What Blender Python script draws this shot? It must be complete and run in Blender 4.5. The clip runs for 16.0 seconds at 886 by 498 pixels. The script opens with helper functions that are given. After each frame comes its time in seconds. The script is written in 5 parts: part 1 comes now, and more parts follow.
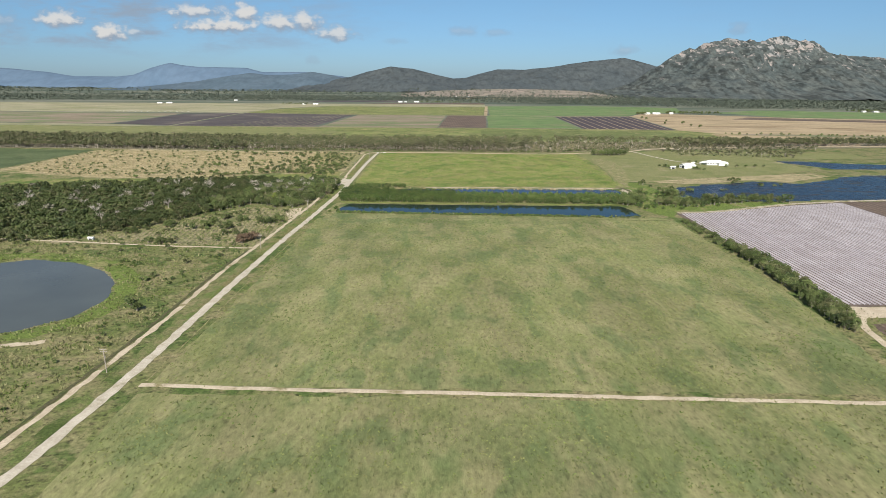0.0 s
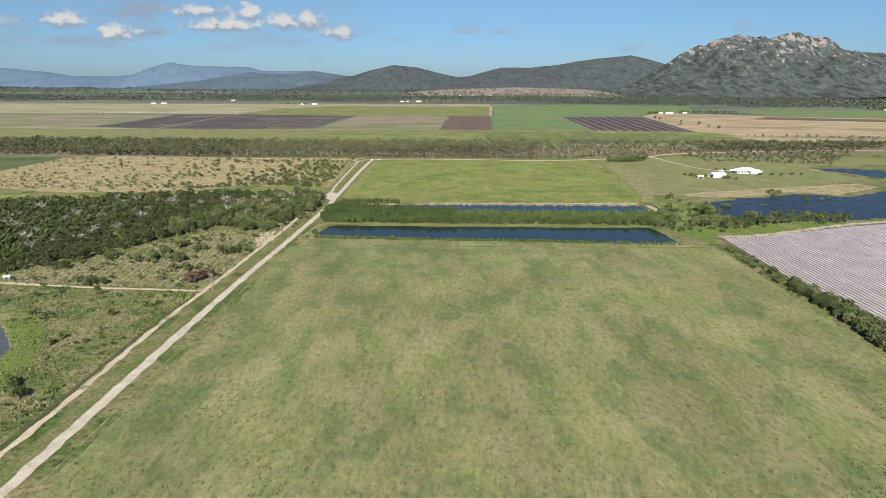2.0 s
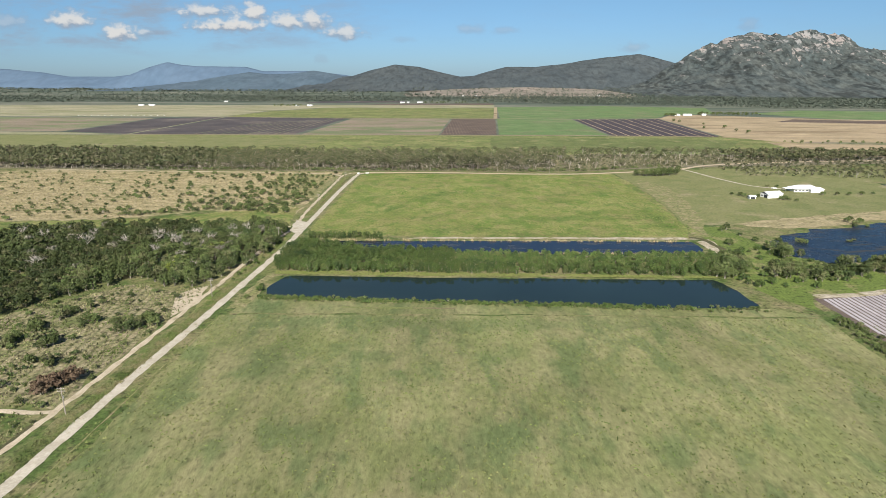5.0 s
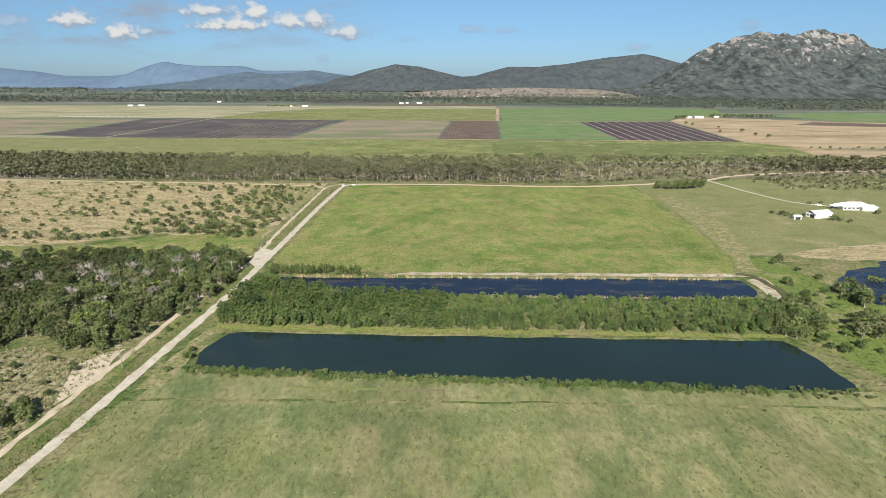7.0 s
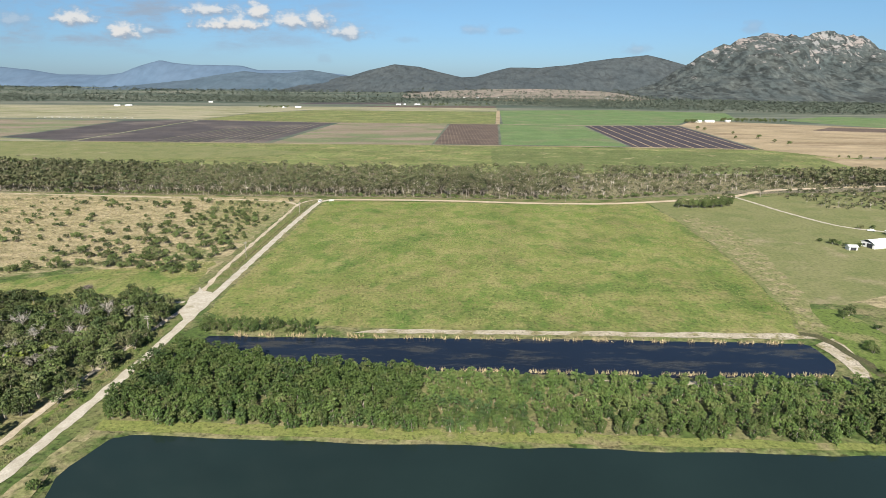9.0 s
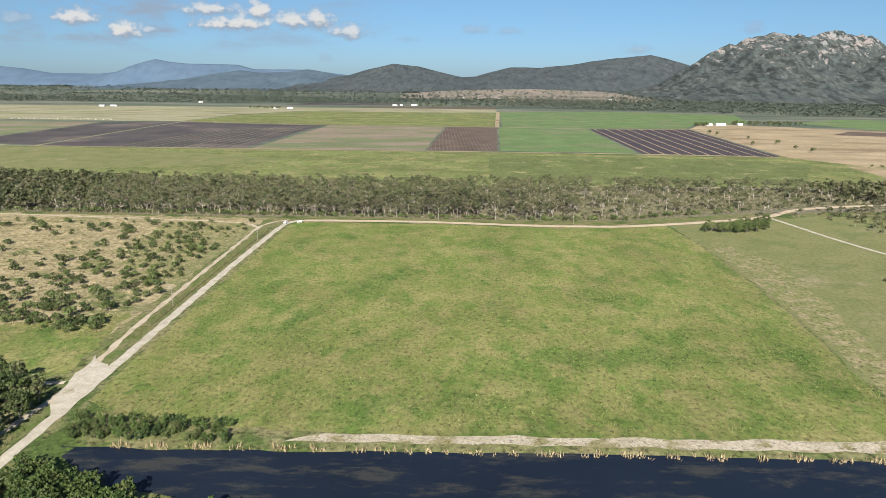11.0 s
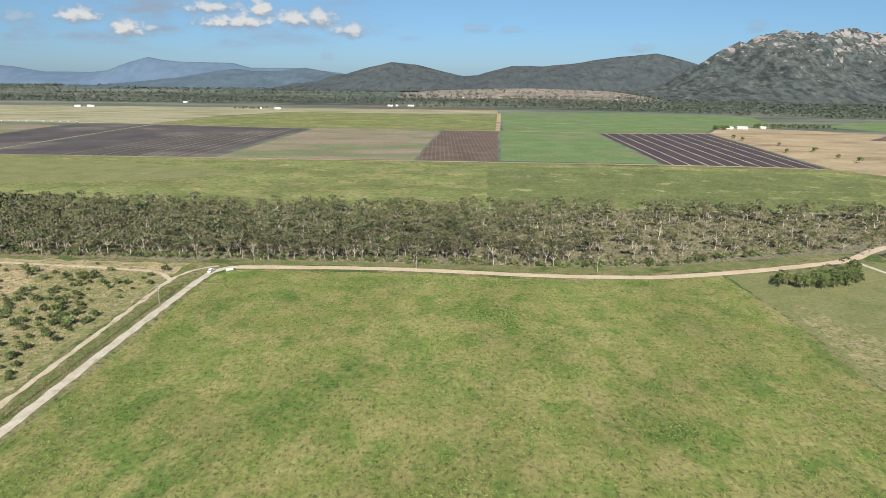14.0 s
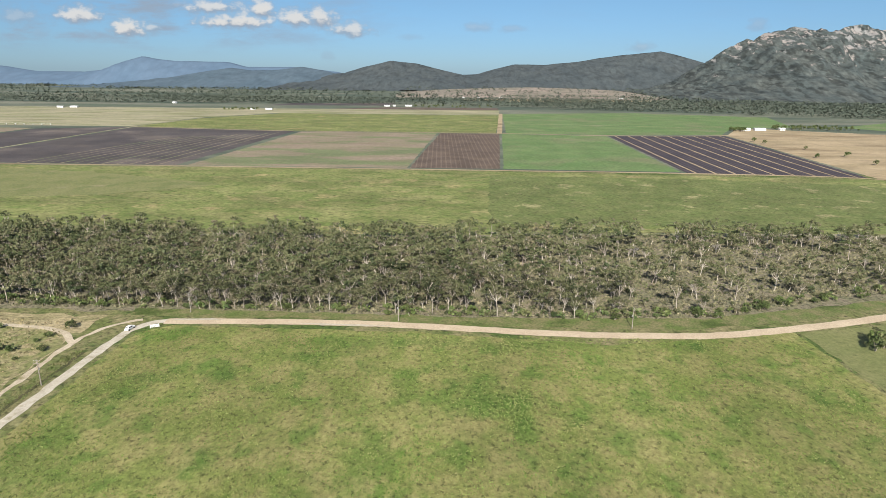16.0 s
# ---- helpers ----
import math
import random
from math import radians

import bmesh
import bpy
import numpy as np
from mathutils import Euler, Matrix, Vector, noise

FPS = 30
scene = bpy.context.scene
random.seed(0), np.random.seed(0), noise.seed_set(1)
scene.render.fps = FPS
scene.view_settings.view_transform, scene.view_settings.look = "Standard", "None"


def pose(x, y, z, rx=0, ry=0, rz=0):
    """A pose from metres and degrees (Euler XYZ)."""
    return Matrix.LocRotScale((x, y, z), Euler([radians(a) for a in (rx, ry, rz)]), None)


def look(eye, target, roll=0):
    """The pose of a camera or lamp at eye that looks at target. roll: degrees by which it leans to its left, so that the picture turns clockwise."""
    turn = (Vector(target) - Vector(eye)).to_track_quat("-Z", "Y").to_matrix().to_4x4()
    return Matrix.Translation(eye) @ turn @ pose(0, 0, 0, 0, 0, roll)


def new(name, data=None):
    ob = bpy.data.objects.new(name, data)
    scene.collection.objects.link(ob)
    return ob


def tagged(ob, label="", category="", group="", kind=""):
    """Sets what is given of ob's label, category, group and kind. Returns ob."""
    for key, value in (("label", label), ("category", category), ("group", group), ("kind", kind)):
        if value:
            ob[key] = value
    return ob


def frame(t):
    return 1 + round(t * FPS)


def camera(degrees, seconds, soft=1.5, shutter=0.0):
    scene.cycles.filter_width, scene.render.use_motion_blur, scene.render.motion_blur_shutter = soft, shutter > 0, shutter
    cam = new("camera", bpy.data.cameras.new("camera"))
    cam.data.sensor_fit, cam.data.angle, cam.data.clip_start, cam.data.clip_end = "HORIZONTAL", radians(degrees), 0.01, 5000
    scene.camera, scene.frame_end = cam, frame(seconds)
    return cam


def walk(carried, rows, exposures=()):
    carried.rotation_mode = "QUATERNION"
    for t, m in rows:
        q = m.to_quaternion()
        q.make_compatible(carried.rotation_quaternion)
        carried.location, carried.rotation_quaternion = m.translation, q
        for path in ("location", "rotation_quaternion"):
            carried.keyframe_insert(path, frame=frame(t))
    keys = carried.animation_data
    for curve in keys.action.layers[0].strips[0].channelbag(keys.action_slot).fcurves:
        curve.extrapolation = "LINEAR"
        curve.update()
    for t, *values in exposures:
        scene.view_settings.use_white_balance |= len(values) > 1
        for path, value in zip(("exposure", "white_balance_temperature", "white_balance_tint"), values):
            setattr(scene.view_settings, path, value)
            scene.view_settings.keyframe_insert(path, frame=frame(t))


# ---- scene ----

cam = camera(72.0, 16.0, soft=0.85)
PATH = [
    (0, 0.00, 0.00, 100.00, -0.00, -15.84, 0.39),
    (0.5, 1.05, 18.78, 100.23, 0.12, -15.91, 0.34),
    (1, 2.17, 37.74, 100.48, 0.23, -15.95, 0.29),
    (1.5, 3.20, 56.32, 100.69, 0.35, -15.98, 0.23),
    (2, 4.23, 74.90, 100.88, 0.45, -15.98, 0.16),
    (2.5, 5.23, 93.63, 100.98, 0.54, -15.98, 0.10),
    (3, 6.10, 112.44, 100.98, 0.61, -15.99, 0.04),
    (3.5, 6.86, 130.86, 100.89, 0.67, -16.02, 0.00),
    (4, 7.65, 149.57, 100.77, 0.73, -16.02, 0.01),
    (6.5, 11.97, 242.34, 100.11, 0.95, -16.00, 0.10),
    (7, 13.25, 260.97, 99.99, 0.97, -16.01, 0.14),
    (7.5, 14.84, 279.65, 99.90, 0.97, -16.01, 0.20),
    (8, 16.63, 298.13, 99.87, 0.97, -16.00, 0.30),
    (8.5, 18.42, 316.28, 99.92, 0.98, -15.98, 0.40),
    (9, 20.22, 334.89, 100.03, 1.01, -15.97, 0.45),
    (11.5, 30.45, 428.95, 100.58, 1.07, -16.00, 0.63),
    (12, 32.43, 447.75, 100.63, 1.09, -16.01, 0.66),
    (12.5, 34.06, 466.58, 100.55, 1.12, -16.05, 0.69),
    (13, 35.43, 485.50, 100.41, 1.15, -16.06, 0.71),
    (13.5, 36.53, 504.29, 100.21, 1.19, -16.07, 0.70),
    (14, 37.42, 523.10, 99.96, 1.21, -16.10, 0.66),
    (14.5, 38.22, 542.02, 99.71, 1.22, -16.13, 0.61),
    (15, 38.85, 560.96, 99.50, 1.23, -16.16, 0.57),
    (15.5, 39.64, 580.03, 99.32, 1.26, -16.17, 0.55),
    (16, 40.45, 599.16, 99.16, 1.30, -16.19, 0.54),
]
walk(cam, [(t, pose(x, y, z, 90 + pitch, 0, yaw) @ pose(0, 0, 0, 0, 0, roll)) for t, x, y, z, yaw, pitch, roll in PATH],
     exposures=[(0, 0.80), (3, 0.82), (6.5, 0.90), (9, 0.97), (11.5, 0.90), (13, 0.88), (16, 0.87)])

# ---- light ----
SUN_UP, SUN_SIDE = 36.5, 3.5          # degrees above the horizon; the sun stands behind the walk
sun = new("sun", bpy.data.lights.new("sun", "SUN"))
sun.data.energy, sun.data.angle, sun.data.color = 5.0, radians(0.53), (1.0, 0.94, 0.85)
sun.matrix_world = look((0, 0, 0), (math.sin(radians(SUN_SIDE)), math.cos(radians(SUN_SIDE)), -math.tan(radians(SUN_UP))))

world = bpy.data.worlds.new("sky")
scene.world = world
world.use_nodes = True
wt = world.node_tree
wt.nodes.clear()


def node(nt, kind, **values):
    """A node with its settings and inputs (in_0, in_Scale ...); a linked input is given as an output socket."""
    n = nt.nodes.new(kind)
    for key, value in values.items():
        if key.startswith("in_"):
            slot = key[3:].replace("_", " ")
            slot = n.inputs[int(slot)] if slot.isdigit() else n.inputs[slot]
            if isinstance(value, bpy.types.NodeSocket):
                nt.links.new(value, slot)
            else:
                slot.default_value = value
        else:
            setattr(n, key, value)
    return n


def calc(nt, op, a, b=0.0, c=0.0):
    return node(nt, "ShaderNodeMath", operation=op, in_0=a, in_1=b, in_2=c).outputs[0]


def mix(nt, how, fac, a, b):
    n = nt.nodes.new("ShaderNodeMix")
    n.data_type, n.blend_type = "RGBA", how
    for slot, value in ((n.inputs[0], fac), (n.inputs[6], a), (n.inputs[7], b)):
        if isinstance(value, bpy.types.NodeSocket):
            nt.links.new(value, slot)
        elif isinstance(value, tuple):
            slot.default_value = (*value, 1.0)[:4]
        else:
            slot.default_value = value
    return n.outputs[2]


def span(nt, value, lo, hi, to_lo=0.0, to_hi=1.0, smooth=True):
    return node(nt, "ShaderNodeMapRange", interpolation_type="SMOOTHSTEP" if smooth else "LINEAR",
                in_0=value, in_1=lo, in_2=hi, in_3=to_lo, in_4=to_hi).outputs[0]


# sky with a few fair-weather clouds ahead
CLOUDS = [  # side and height per unit ahead, half width, half height, density
    (-0.593, 0.079, 0.030, 0.013, 0.95), (-0.520, 0.060, 0.025, 0.014, 1.0), (-0.479, 0.061, 0.012, 0.008, 0.7),
    (-0.382, 0.092, 0.040, 0.010, 0.9), (-0.347, 0.071, 0.054, 0.011, 1.0), (-0.306, 0.088, 0.018, 0.016, 1.0),
    (-0.252, 0.076, 0.026, 0.014, 0.95), (-0.214, 0.076, 0.024, 0.015, 0.95), (-0.171, 0.060, 0.030, 0.010, 0.85),
    (0.028, 0.066, 0.019, 0.007, 0.4), (0.078, 0.064, 0.017, 0.005, 0.35), (0.280, 0.039, 0.017, 0.006, 0.4),
    (0.455, 0.072, 0.014, 0.009, 0.35), (-0.69, 0.076, 0.026, 0.014, 0.5), (-0.66, 0.052, 0.014, 0.008, 0.35),
    (-0.432, 0.096, 0.024, 0.007, 0.4), (-0.075, 0.051, 0.017, 0.004, 0.25), (-0.208, 0.023, 0.010, 0.008, 0.25)]
sky = node(wt, "ShaderNodeTexSky", sky_type="NISHITA", sun_disc=False, sun_elevation=radians(SUN_UP),
           sun_rotation=radians(180 + SUN_SIDE), altitude=100, air_density=1.0, dust_density=0.25, ozone_density=3.5)
ways = node(wt, "ShaderNodeTexCoord").outputs["Generated"]
xyz = node(wt, "ShaderNodeSeparateXYZ", in_0=ways)
ahead = calc(wt, "MAXIMUM", xyz.outputs[1], 0.05)
side, rise = calc(wt, "DIVIDE", xyz.outputs[0], ahead), calc(wt, "DIVIDE", xyz.outputs[2], ahead)
flat = node(wt, "ShaderNodeCombineXYZ", in_0=side, in_1=calc(wt, "MULTIPLY", rise, 1.6)).outputs[0]
puff = node(wt, "ShaderNodeTexNoise", in_Vector=flat, in_Scale=52.0, in_Detail=6.0, in_Roughness=0.55).outputs[0]
layered = node(wt, "ShaderNodeCombineXYZ", in_0=side, in_1=calc(wt, "MULTIPLY", rise, 4.0)).outputs[0]
wisp = node(wt, "ShaderNodeTexNoise", in_Vector=layered, in_Scale=9.0, in_Detail=6.0, in_Roughness=0.6).outputs[0]
cover = lit = None
for cx, cz, rx, rz, dense in CLOUDS:
    up_by = calc(wt, "DIVIDE", calc(wt, "SUBTRACT", rise, cz), rz)
    dx = calc(wt, "DIVIDE", calc(wt, "SUBTRACT", side, cx), rx * 1.25)
    dz = calc(wt, "MAXIMUM", calc(wt, "DIVIDE", up_by, 1.35), calc(wt, "MULTIPLY", up_by, -1.0))
    away = calc(wt, "SQRT", calc(wt, "ADD", calc(wt, "MULTIPLY", dx, dx), calc(wt, "MULTIPLY", dz, dz)))
    body = calc(wt, "ADD", calc(wt, "SUBTRACT", 1.0, away), calc(wt, "MULTIPLY", calc(wt, "SUBTRACT", puff, 0.5), 2.0))
    one = calc(wt, "MULTIPLY", span(wt, body, -0.4, 0.75), dense)
    top = calc(wt, "MULTIPLY", one, span(wt, calc(wt, "ADD", up_by, calc(wt, "MULTIPLY", calc(wt, "SUBTRACT", puff, 0.5), 2.5)), -0.9, 0.45))
    cover = one if cover is None else calc(wt, "MAXIMUM", cover, one)
    lit = top if lit is None else calc(wt, "MAXIMUM", lit, top)
thin = calc(wt, "MULTIPLY", span(wt, wisp, 0.42, 0.7), span(wt, side, 0.0, -0.45, 0.05, 0.85))
cover = calc(wt, "MAXIMUM", cover, calc(wt, "MULTIPLY", thin, span(wt, rise, 0.015, 0.06)))
white = mix(wt, "MIX", span(wt, lit, 0.15, 0.9), (3.9, 4.7, 5.8), (8.8, 8.8, 8.7))
air = mix(wt, "MULTIPLY", 1.0, sky.outputs[0], mix(wt, "MIX", span(wt, xyz.outputs[2], 0.0, 0.16), (0.52, 0.78, 1.22), (0.72, 0.92, 1.06)))
tint = mix(wt, "MIX", cover, air, white)
back = node(wt, "ShaderNodeBackground", in_Color=tint, in_Strength=0.045)
wt.links.new(back.outputs[0], node(wt, "ShaderNodeOutputWorld").inputs[0])


# ---- materials ----
def surface(name, a, b, patch=None, big=30.0, fine=1.2, rough=0.9, bump=0.0, bump_size=0.6, lo=0.35, hi=0.65, grain=0.35,
            patch_size=90.0, patch_lo=0.52, patch_hi=0.66, island=0.0, each=0.0, stretch=(1, 1, 1), metal=0.0, stripe=None, spots=None, mixed=0.0, tone=None, damp=(), blotch=None, tint=None):
    """A matt surface: two colours in patches of `big` metres, a third in larger ones, grain of `fine` metres, bump."""
    m = bpy.data.materials.new(name)
    m.use_nodes = True
    nt = m.node_tree
    b_node = nt.nodes["Principled BSDF"]
    at = node(nt, "ShaderNodeNewGeometry")
    place = node(nt, "ShaderNodeVectorMath", operation="MULTIPLY", in_0=at.outputs["Position"], in_1=stretch).outputs[0]
    n1 = node(nt, "ShaderNodeTexNoise", in_Vector=place, in_Scale=1.0 / big, in_Detail=6.0, in_Roughness=0.64).outputs[0]
    share = span(nt, n1, lo, hi)
    if mixed:
        share = calc(nt, "ADD", calc(nt, "MULTIPLY", share, 1.0 - mixed), calc(nt, "MULTIPLY", at.outputs["Random Per Island"], mixed))
    colour = mix(nt, "MIX", share, a, b)
    if patch:
        moved = node(nt, "ShaderNodeVectorMath", operation="ADD", in_0=place, in_1=(311.0, 57.0, 9.0)).outputs[0]
        n2 = node(nt, "ShaderNodeTexNoise", in_Vector=moved, in_Scale=1.0 / patch_size, in_Detail=7.0, in_Roughness=0.67).outputs[0]
        colour = mix(nt, "MIX", span(nt, n2, patch_lo, patch_hi), colour, patch)
    if blotch:
        blotch_colour, blotch_size, blotch_lo, blotch_hi, amount = blotch
        moved = node(nt, "ShaderNodeVectorMath", operation="ADD", in_0=place, in_1=(-83.0, 141.0, 0.0)).outputs[0]
        n7 = node(nt, "ShaderNodeTexNoise", in_Vector=moved, in_Scale=1.0 / blotch_size, in_Detail=2.5, in_Roughness=0.55, in_Distortion=0.3).outputs[0]
        colour = mix(nt, "MIX", span(nt, n7, blotch_lo, blotch_hi, 0.0, amount), colour, blotch_colour)
    if tint:
        tint_colour, tint_size, tint_lo, tint_hi = tint
        moved = node(nt, "ShaderNodeVectorMath", operation="ADD", in_0=at.outputs["Position"], in_1=(57.0, -23.0, 40.0)).outputs[0]
        n8 = node(nt, "ShaderNodeTexNoise", in_Vector=moved, in_Scale=1.0 / tint_size, in_Detail=1.0).outputs[0]
        colour = mix(nt, "MIX", span(nt, n8, tint_lo, tint_hi, 0.0, 0.85), colour, tint_colour)
    for dx0, dy0, half_x, half_y, amount in damp:
        away = node(nt, "ShaderNodeVectorMath", operation="MULTIPLY", in_0=node(nt, "ShaderNodeVectorMath", operation="SUBTRACT", in_0=at.outputs["Position"], in_1=(dx0, dy0, 0.0)).outputs[0], in_1=(1 / half_x, 1 / half_y, 0.0)).outputs[0]
        far_off = node(nt, "ShaderNodeVectorMath", operation="LENGTH", in_0=away).outputs["Value"]
        edge = calc(nt, "ADD", calc(nt, "SUBTRACT", 1.0, far_off), calc(nt, "MULTIPLY", calc(nt, "SUBTRACT", n1, 0.5), 2.4))
        colour = mix(nt, "MIX", span(nt, edge, 0.0, 0.75, 0.0, amount), colour, patch)
    if stripe:
        colour_b, width, share, lean = stripe
        sx = node(nt, "ShaderNodeSeparateXYZ", in_0=at.outputs["Position"])
        along = calc(nt, "ADD", calc(nt, "MULTIPLY", sx.outputs[0], math.cos(lean)), calc(nt, "MULTIPLY", sx.outputs[1], math.sin(lean)))
        wob = calc(nt, "FRACT", calc(nt, "DIVIDE", along, width))
        colour = mix(nt, "MIX", calc(nt, "MULTIPLY", span(nt, calc(nt, "ABSOLUTE", calc(nt, "SUBTRACT", wob, 0.5)), 0.5 - share, 0.5), 0.8), colour, colour_b)
    n3 = node(nt, "ShaderNodeTexNoise", in_Vector=place, in_Scale=1.0 / fine, in_Detail=4.0, in_Roughness=0.7).outputs[0]
    shade = span(nt, n3, 0.33, 0.67, 1.0 - grain, 1.0 + grain, smooth=False)
    if tone:
        n6 = node(nt, "ShaderNodeTexNoise", in_Vector=place, in_Scale=1.0 / tone[0], in_Detail=4.0, in_Roughness=0.55).outputs[0]
        shade = calc(nt, "MULTIPLY", shade, span(nt, n6, 0.32, 0.68, 1.0 - tone[1], 1.0 + tone[1]))
    # Darker spots; in grass: dark clumps plus tussock shadows put into the colour.
    if spots:
        spot_size, spot_lo, spot_hi, spot_dark = spots
        n5 = node(nt, "ShaderNodeTexNoise", in_Vector=place, in_Scale=1.0 / spot_size, in_Detail=3.0, in_Roughness=0.6).outputs[0]
        shade = calc(nt, "MULTIPLY", shade, span(nt, n5, spot_lo, spot_hi, 1.0, spot_dark))
    if island:
        shade = calc(nt, "MULTIPLY", shade, span(nt, at.outputs["Random Per Island"], 0, 1, 1.0 - island, 1.0 + island, smooth=False))
    if each:
        shade = calc(nt, "MULTIPLY", shade, span(nt, node(nt, "ShaderNodeObjectInfo").outputs["Random"], 0, 1, 1.0 - each, 1.0 + each, smooth=False))
    colour = mix(nt, "MULTIPLY", 1.0, colour, node(nt, "ShaderNodeCombineXYZ", in_0=shade, in_1=shade, in_2=shade).outputs[0])
    nt.links.new(colour, b_node.inputs["Base Color"])
    b_node.inputs["Roughness"].default_value, b_node.inputs["Metallic"].default_value = rough, metal
    b_node.inputs["Specular IOR Level"].default_value = 0.2
    if bump:
        n4 = node(nt, "ShaderNodeTexNoise", in_Vector=place, in_Scale=1.0 / bump_size, in_Detail=5.0, in_Roughness=0.7).outputs[0]
        nt.links.new(node(nt, "ShaderNodeBump", in_Strength=1.0, in_Distance=bump, in_Height=n4).outputs[0], b_node.inputs["Normal"])
    return m


def water(name, deep, rough, wave, weed=0.0):
    m = bpy.data.materials.new(name)
    m.use_nodes = True
    nt = m.node_tree
    b_node = nt.nodes["Principled BSDF"]
    at = node(nt, "ShaderNodeNewGeometry").outputs["Position"]
    n1 = node(nt, "ShaderNodeTexNoise", in_Vector=at, in_Scale=0.03, in_Detail=4.0).outputs[0]
    nt.links.new(mix(nt, "MIX", n1, deep, tuple(c * 1.7 for c in deep)), b_node.inputs["Base Color"])
    b_node.inputs["Roughness"].default_value, b_node.inputs["IOR"].default_value = rough, 1.33
    b_node.inputs["Specular IOR Level"].default_value = 0.28 if weed else 0.36
    if weed:
        long_way = node(nt, "ShaderNodeVectorMath", operation="MULTIPLY", in_0=at, in_1=(0.5, 1.6, 1.0)).outputs[0]
        mats = node(nt, "ShaderNodeTexNoise", in_Vector=long_way, in_Scale=0.07, in_Detail=7.0, in_Roughness=0.7).outputs[0]
        grown = span(nt, mats, 0.5, 0.64, 0.0, weed)
        nt.links.new(mix(nt, "MIX", grown, b_node.inputs["Base Color"].links[0].from_socket, (0.075, 0.07, 0.05)), b_node.inputs["Base Color"])
        nt.links.new(calc(nt, "ADD", calc(nt, "MULTIPLY", grown, 0.5), rough), b_node.inputs["Roughness"])
    long = node(nt, "ShaderNodeVectorMath", operation="MULTIPLY", in_0=at, in_1=(0.35, 1.0, 1.0)).outputs[0]
    n2 = node(nt, "ShaderNodeTexNoise", in_Vector=long, in_Scale=0.9, in_Detail=3.0).outputs[0]
    nt.links.new(node(nt, "ShaderNodeBump", in_Strength=1.0, in_Distance=wave, in_Height=n2).outputs[0], b_node.inputs["Normal"])
    return m


M_GROUND = surface("rough_grass", (0.110, 0.130, 0.042), (0.190, 0.170, 0.086), (0.066, 0.100, 0.026), big=14, fine=1.8, patch_size=30, patch_lo=0.49, patch_hi=0.60, bump=0.5, bump_size=2.0, grain=0.38, blotch=((0.235, 0.205, 0.110), 11.0, 0.54, 0.66, 0.5), spots=(2.2, 0.53, 0.66, 0.45))
# Far ground, greyed by distance haze that is put into the colours.
M_PLAIN = surface("far_plain_hazed", (0.085, 0.105, 0.072), (0.165, 0.165, 0.125), (0.060, 0.080, 0.060), big=200, fine=14, patch_size=420, patch_lo=0.45, patch_hi=0.6, stretch=(0.35, 2.0, 1), grain=0.25)
M_FIELD = surface("field_grass", (0.208, 0.198, 0.096), (0.150, 0.165, 0.064), (0.092, 0.122, 0.046), big=16, fine=1.7, patch_size=24, patch_lo=0.53, patch_hi=0.72, bump=0.35, bump_size=0.9, grain=0.24, lo=0.36, hi=0.64, stretch=(1.0, 0.45, 1.0), spots=(1.6, 0.54, 0.70, 0.66), blotch=((0.100, 0.132, 0.050), 13.0, 0.50, 0.66, 0.75), tone=(34.0, 0.14), damp=((-58, 385, 22, 20, 0.7), (-18, 392, 14, 9, 0.6), (24, 342, 8, 22, 0.6), (121, 378, 9, 7, 0.6), (5, 320, 14, 7, 0.5), (29, 275, 9, 14, 0.5), (150, 205, 30, 30, 0.55), (-80, 300, 12, 110, 0.4), (20, 423, 140, 9, 0.45), (40, 150, 160, 22, 0.3)))
M_LUSH = surface("lush_grass", (0.212, 0.198, 0.078), (0.136, 0.164, 0.044), (0.076, 0.124, 0.026), big=11, fine=1.7, patch_size=22, patch_lo=0.51, patch_hi=0.67, bump=0.35, bump_size=0.9, grain=0.3, lo=0.36, hi=0.64, stretch=(1.0, 0.75, 1.0), spots=(1.5, 0.53, 0.67, 0.5), blotch=((0.090, 0.142, 0.030), 9.0, 0.52, 0.68, 0.8), tone=(40.0, 0.12), damp=((95, 617, 62, 12, 0.75), (55, 596, 22, 14, 0.5), (18, 736, 9, 26, 0.55), (24, 778, 8, 16, 0.5), (91, 753, 14, 10, 0.4), (-70, 700, 14, 90, 0.45), (40, 812, 120, 7, 0.5)))
M_PASTURE = surface("pasture_grass", (0.148, 0.160, 0.062), (0.178, 0.178, 0.078), (0.25, 0.215, 0.125), big=22, fine=2.0, patch_size=34, patch_lo=0.55, patch_hi=0.70, bump=0.25, grain=0.22, spots=(2.4, 0.57, 0.70, 0.7), blotch=((0.115, 0.138, 0.048), 24.0, 0.5, 0.66, 0.6))
M_CROP = surface("green_crop", (0.095, 0.155, 0.055), (0.125, 0.17, 0.070), (0.15, 0.16, 0.085), big=60, fine=4, patch_size=110, patch_lo=0.5, patch_hi=0.7, grain=0.24, tone=(40.0, 0.1))
M_MEADOW = surface("meadow_grass", (0.168, 0.176, 0.066), (0.112, 0.145, 0.042), (0.25, 0.215, 0.10), big=14, fine=3.0, patch_size=34, patch_lo=0.56, patch_hi=0.66, stretch=(0.75, 1.1, 1), grain=0.36, spots=(4.0, 0.54, 0.68, 0.5), blotch=((0.205, 0.200, 0.085), 26.0, 0.5, 0.66, 0.7), tone=(50.0, 0.16))
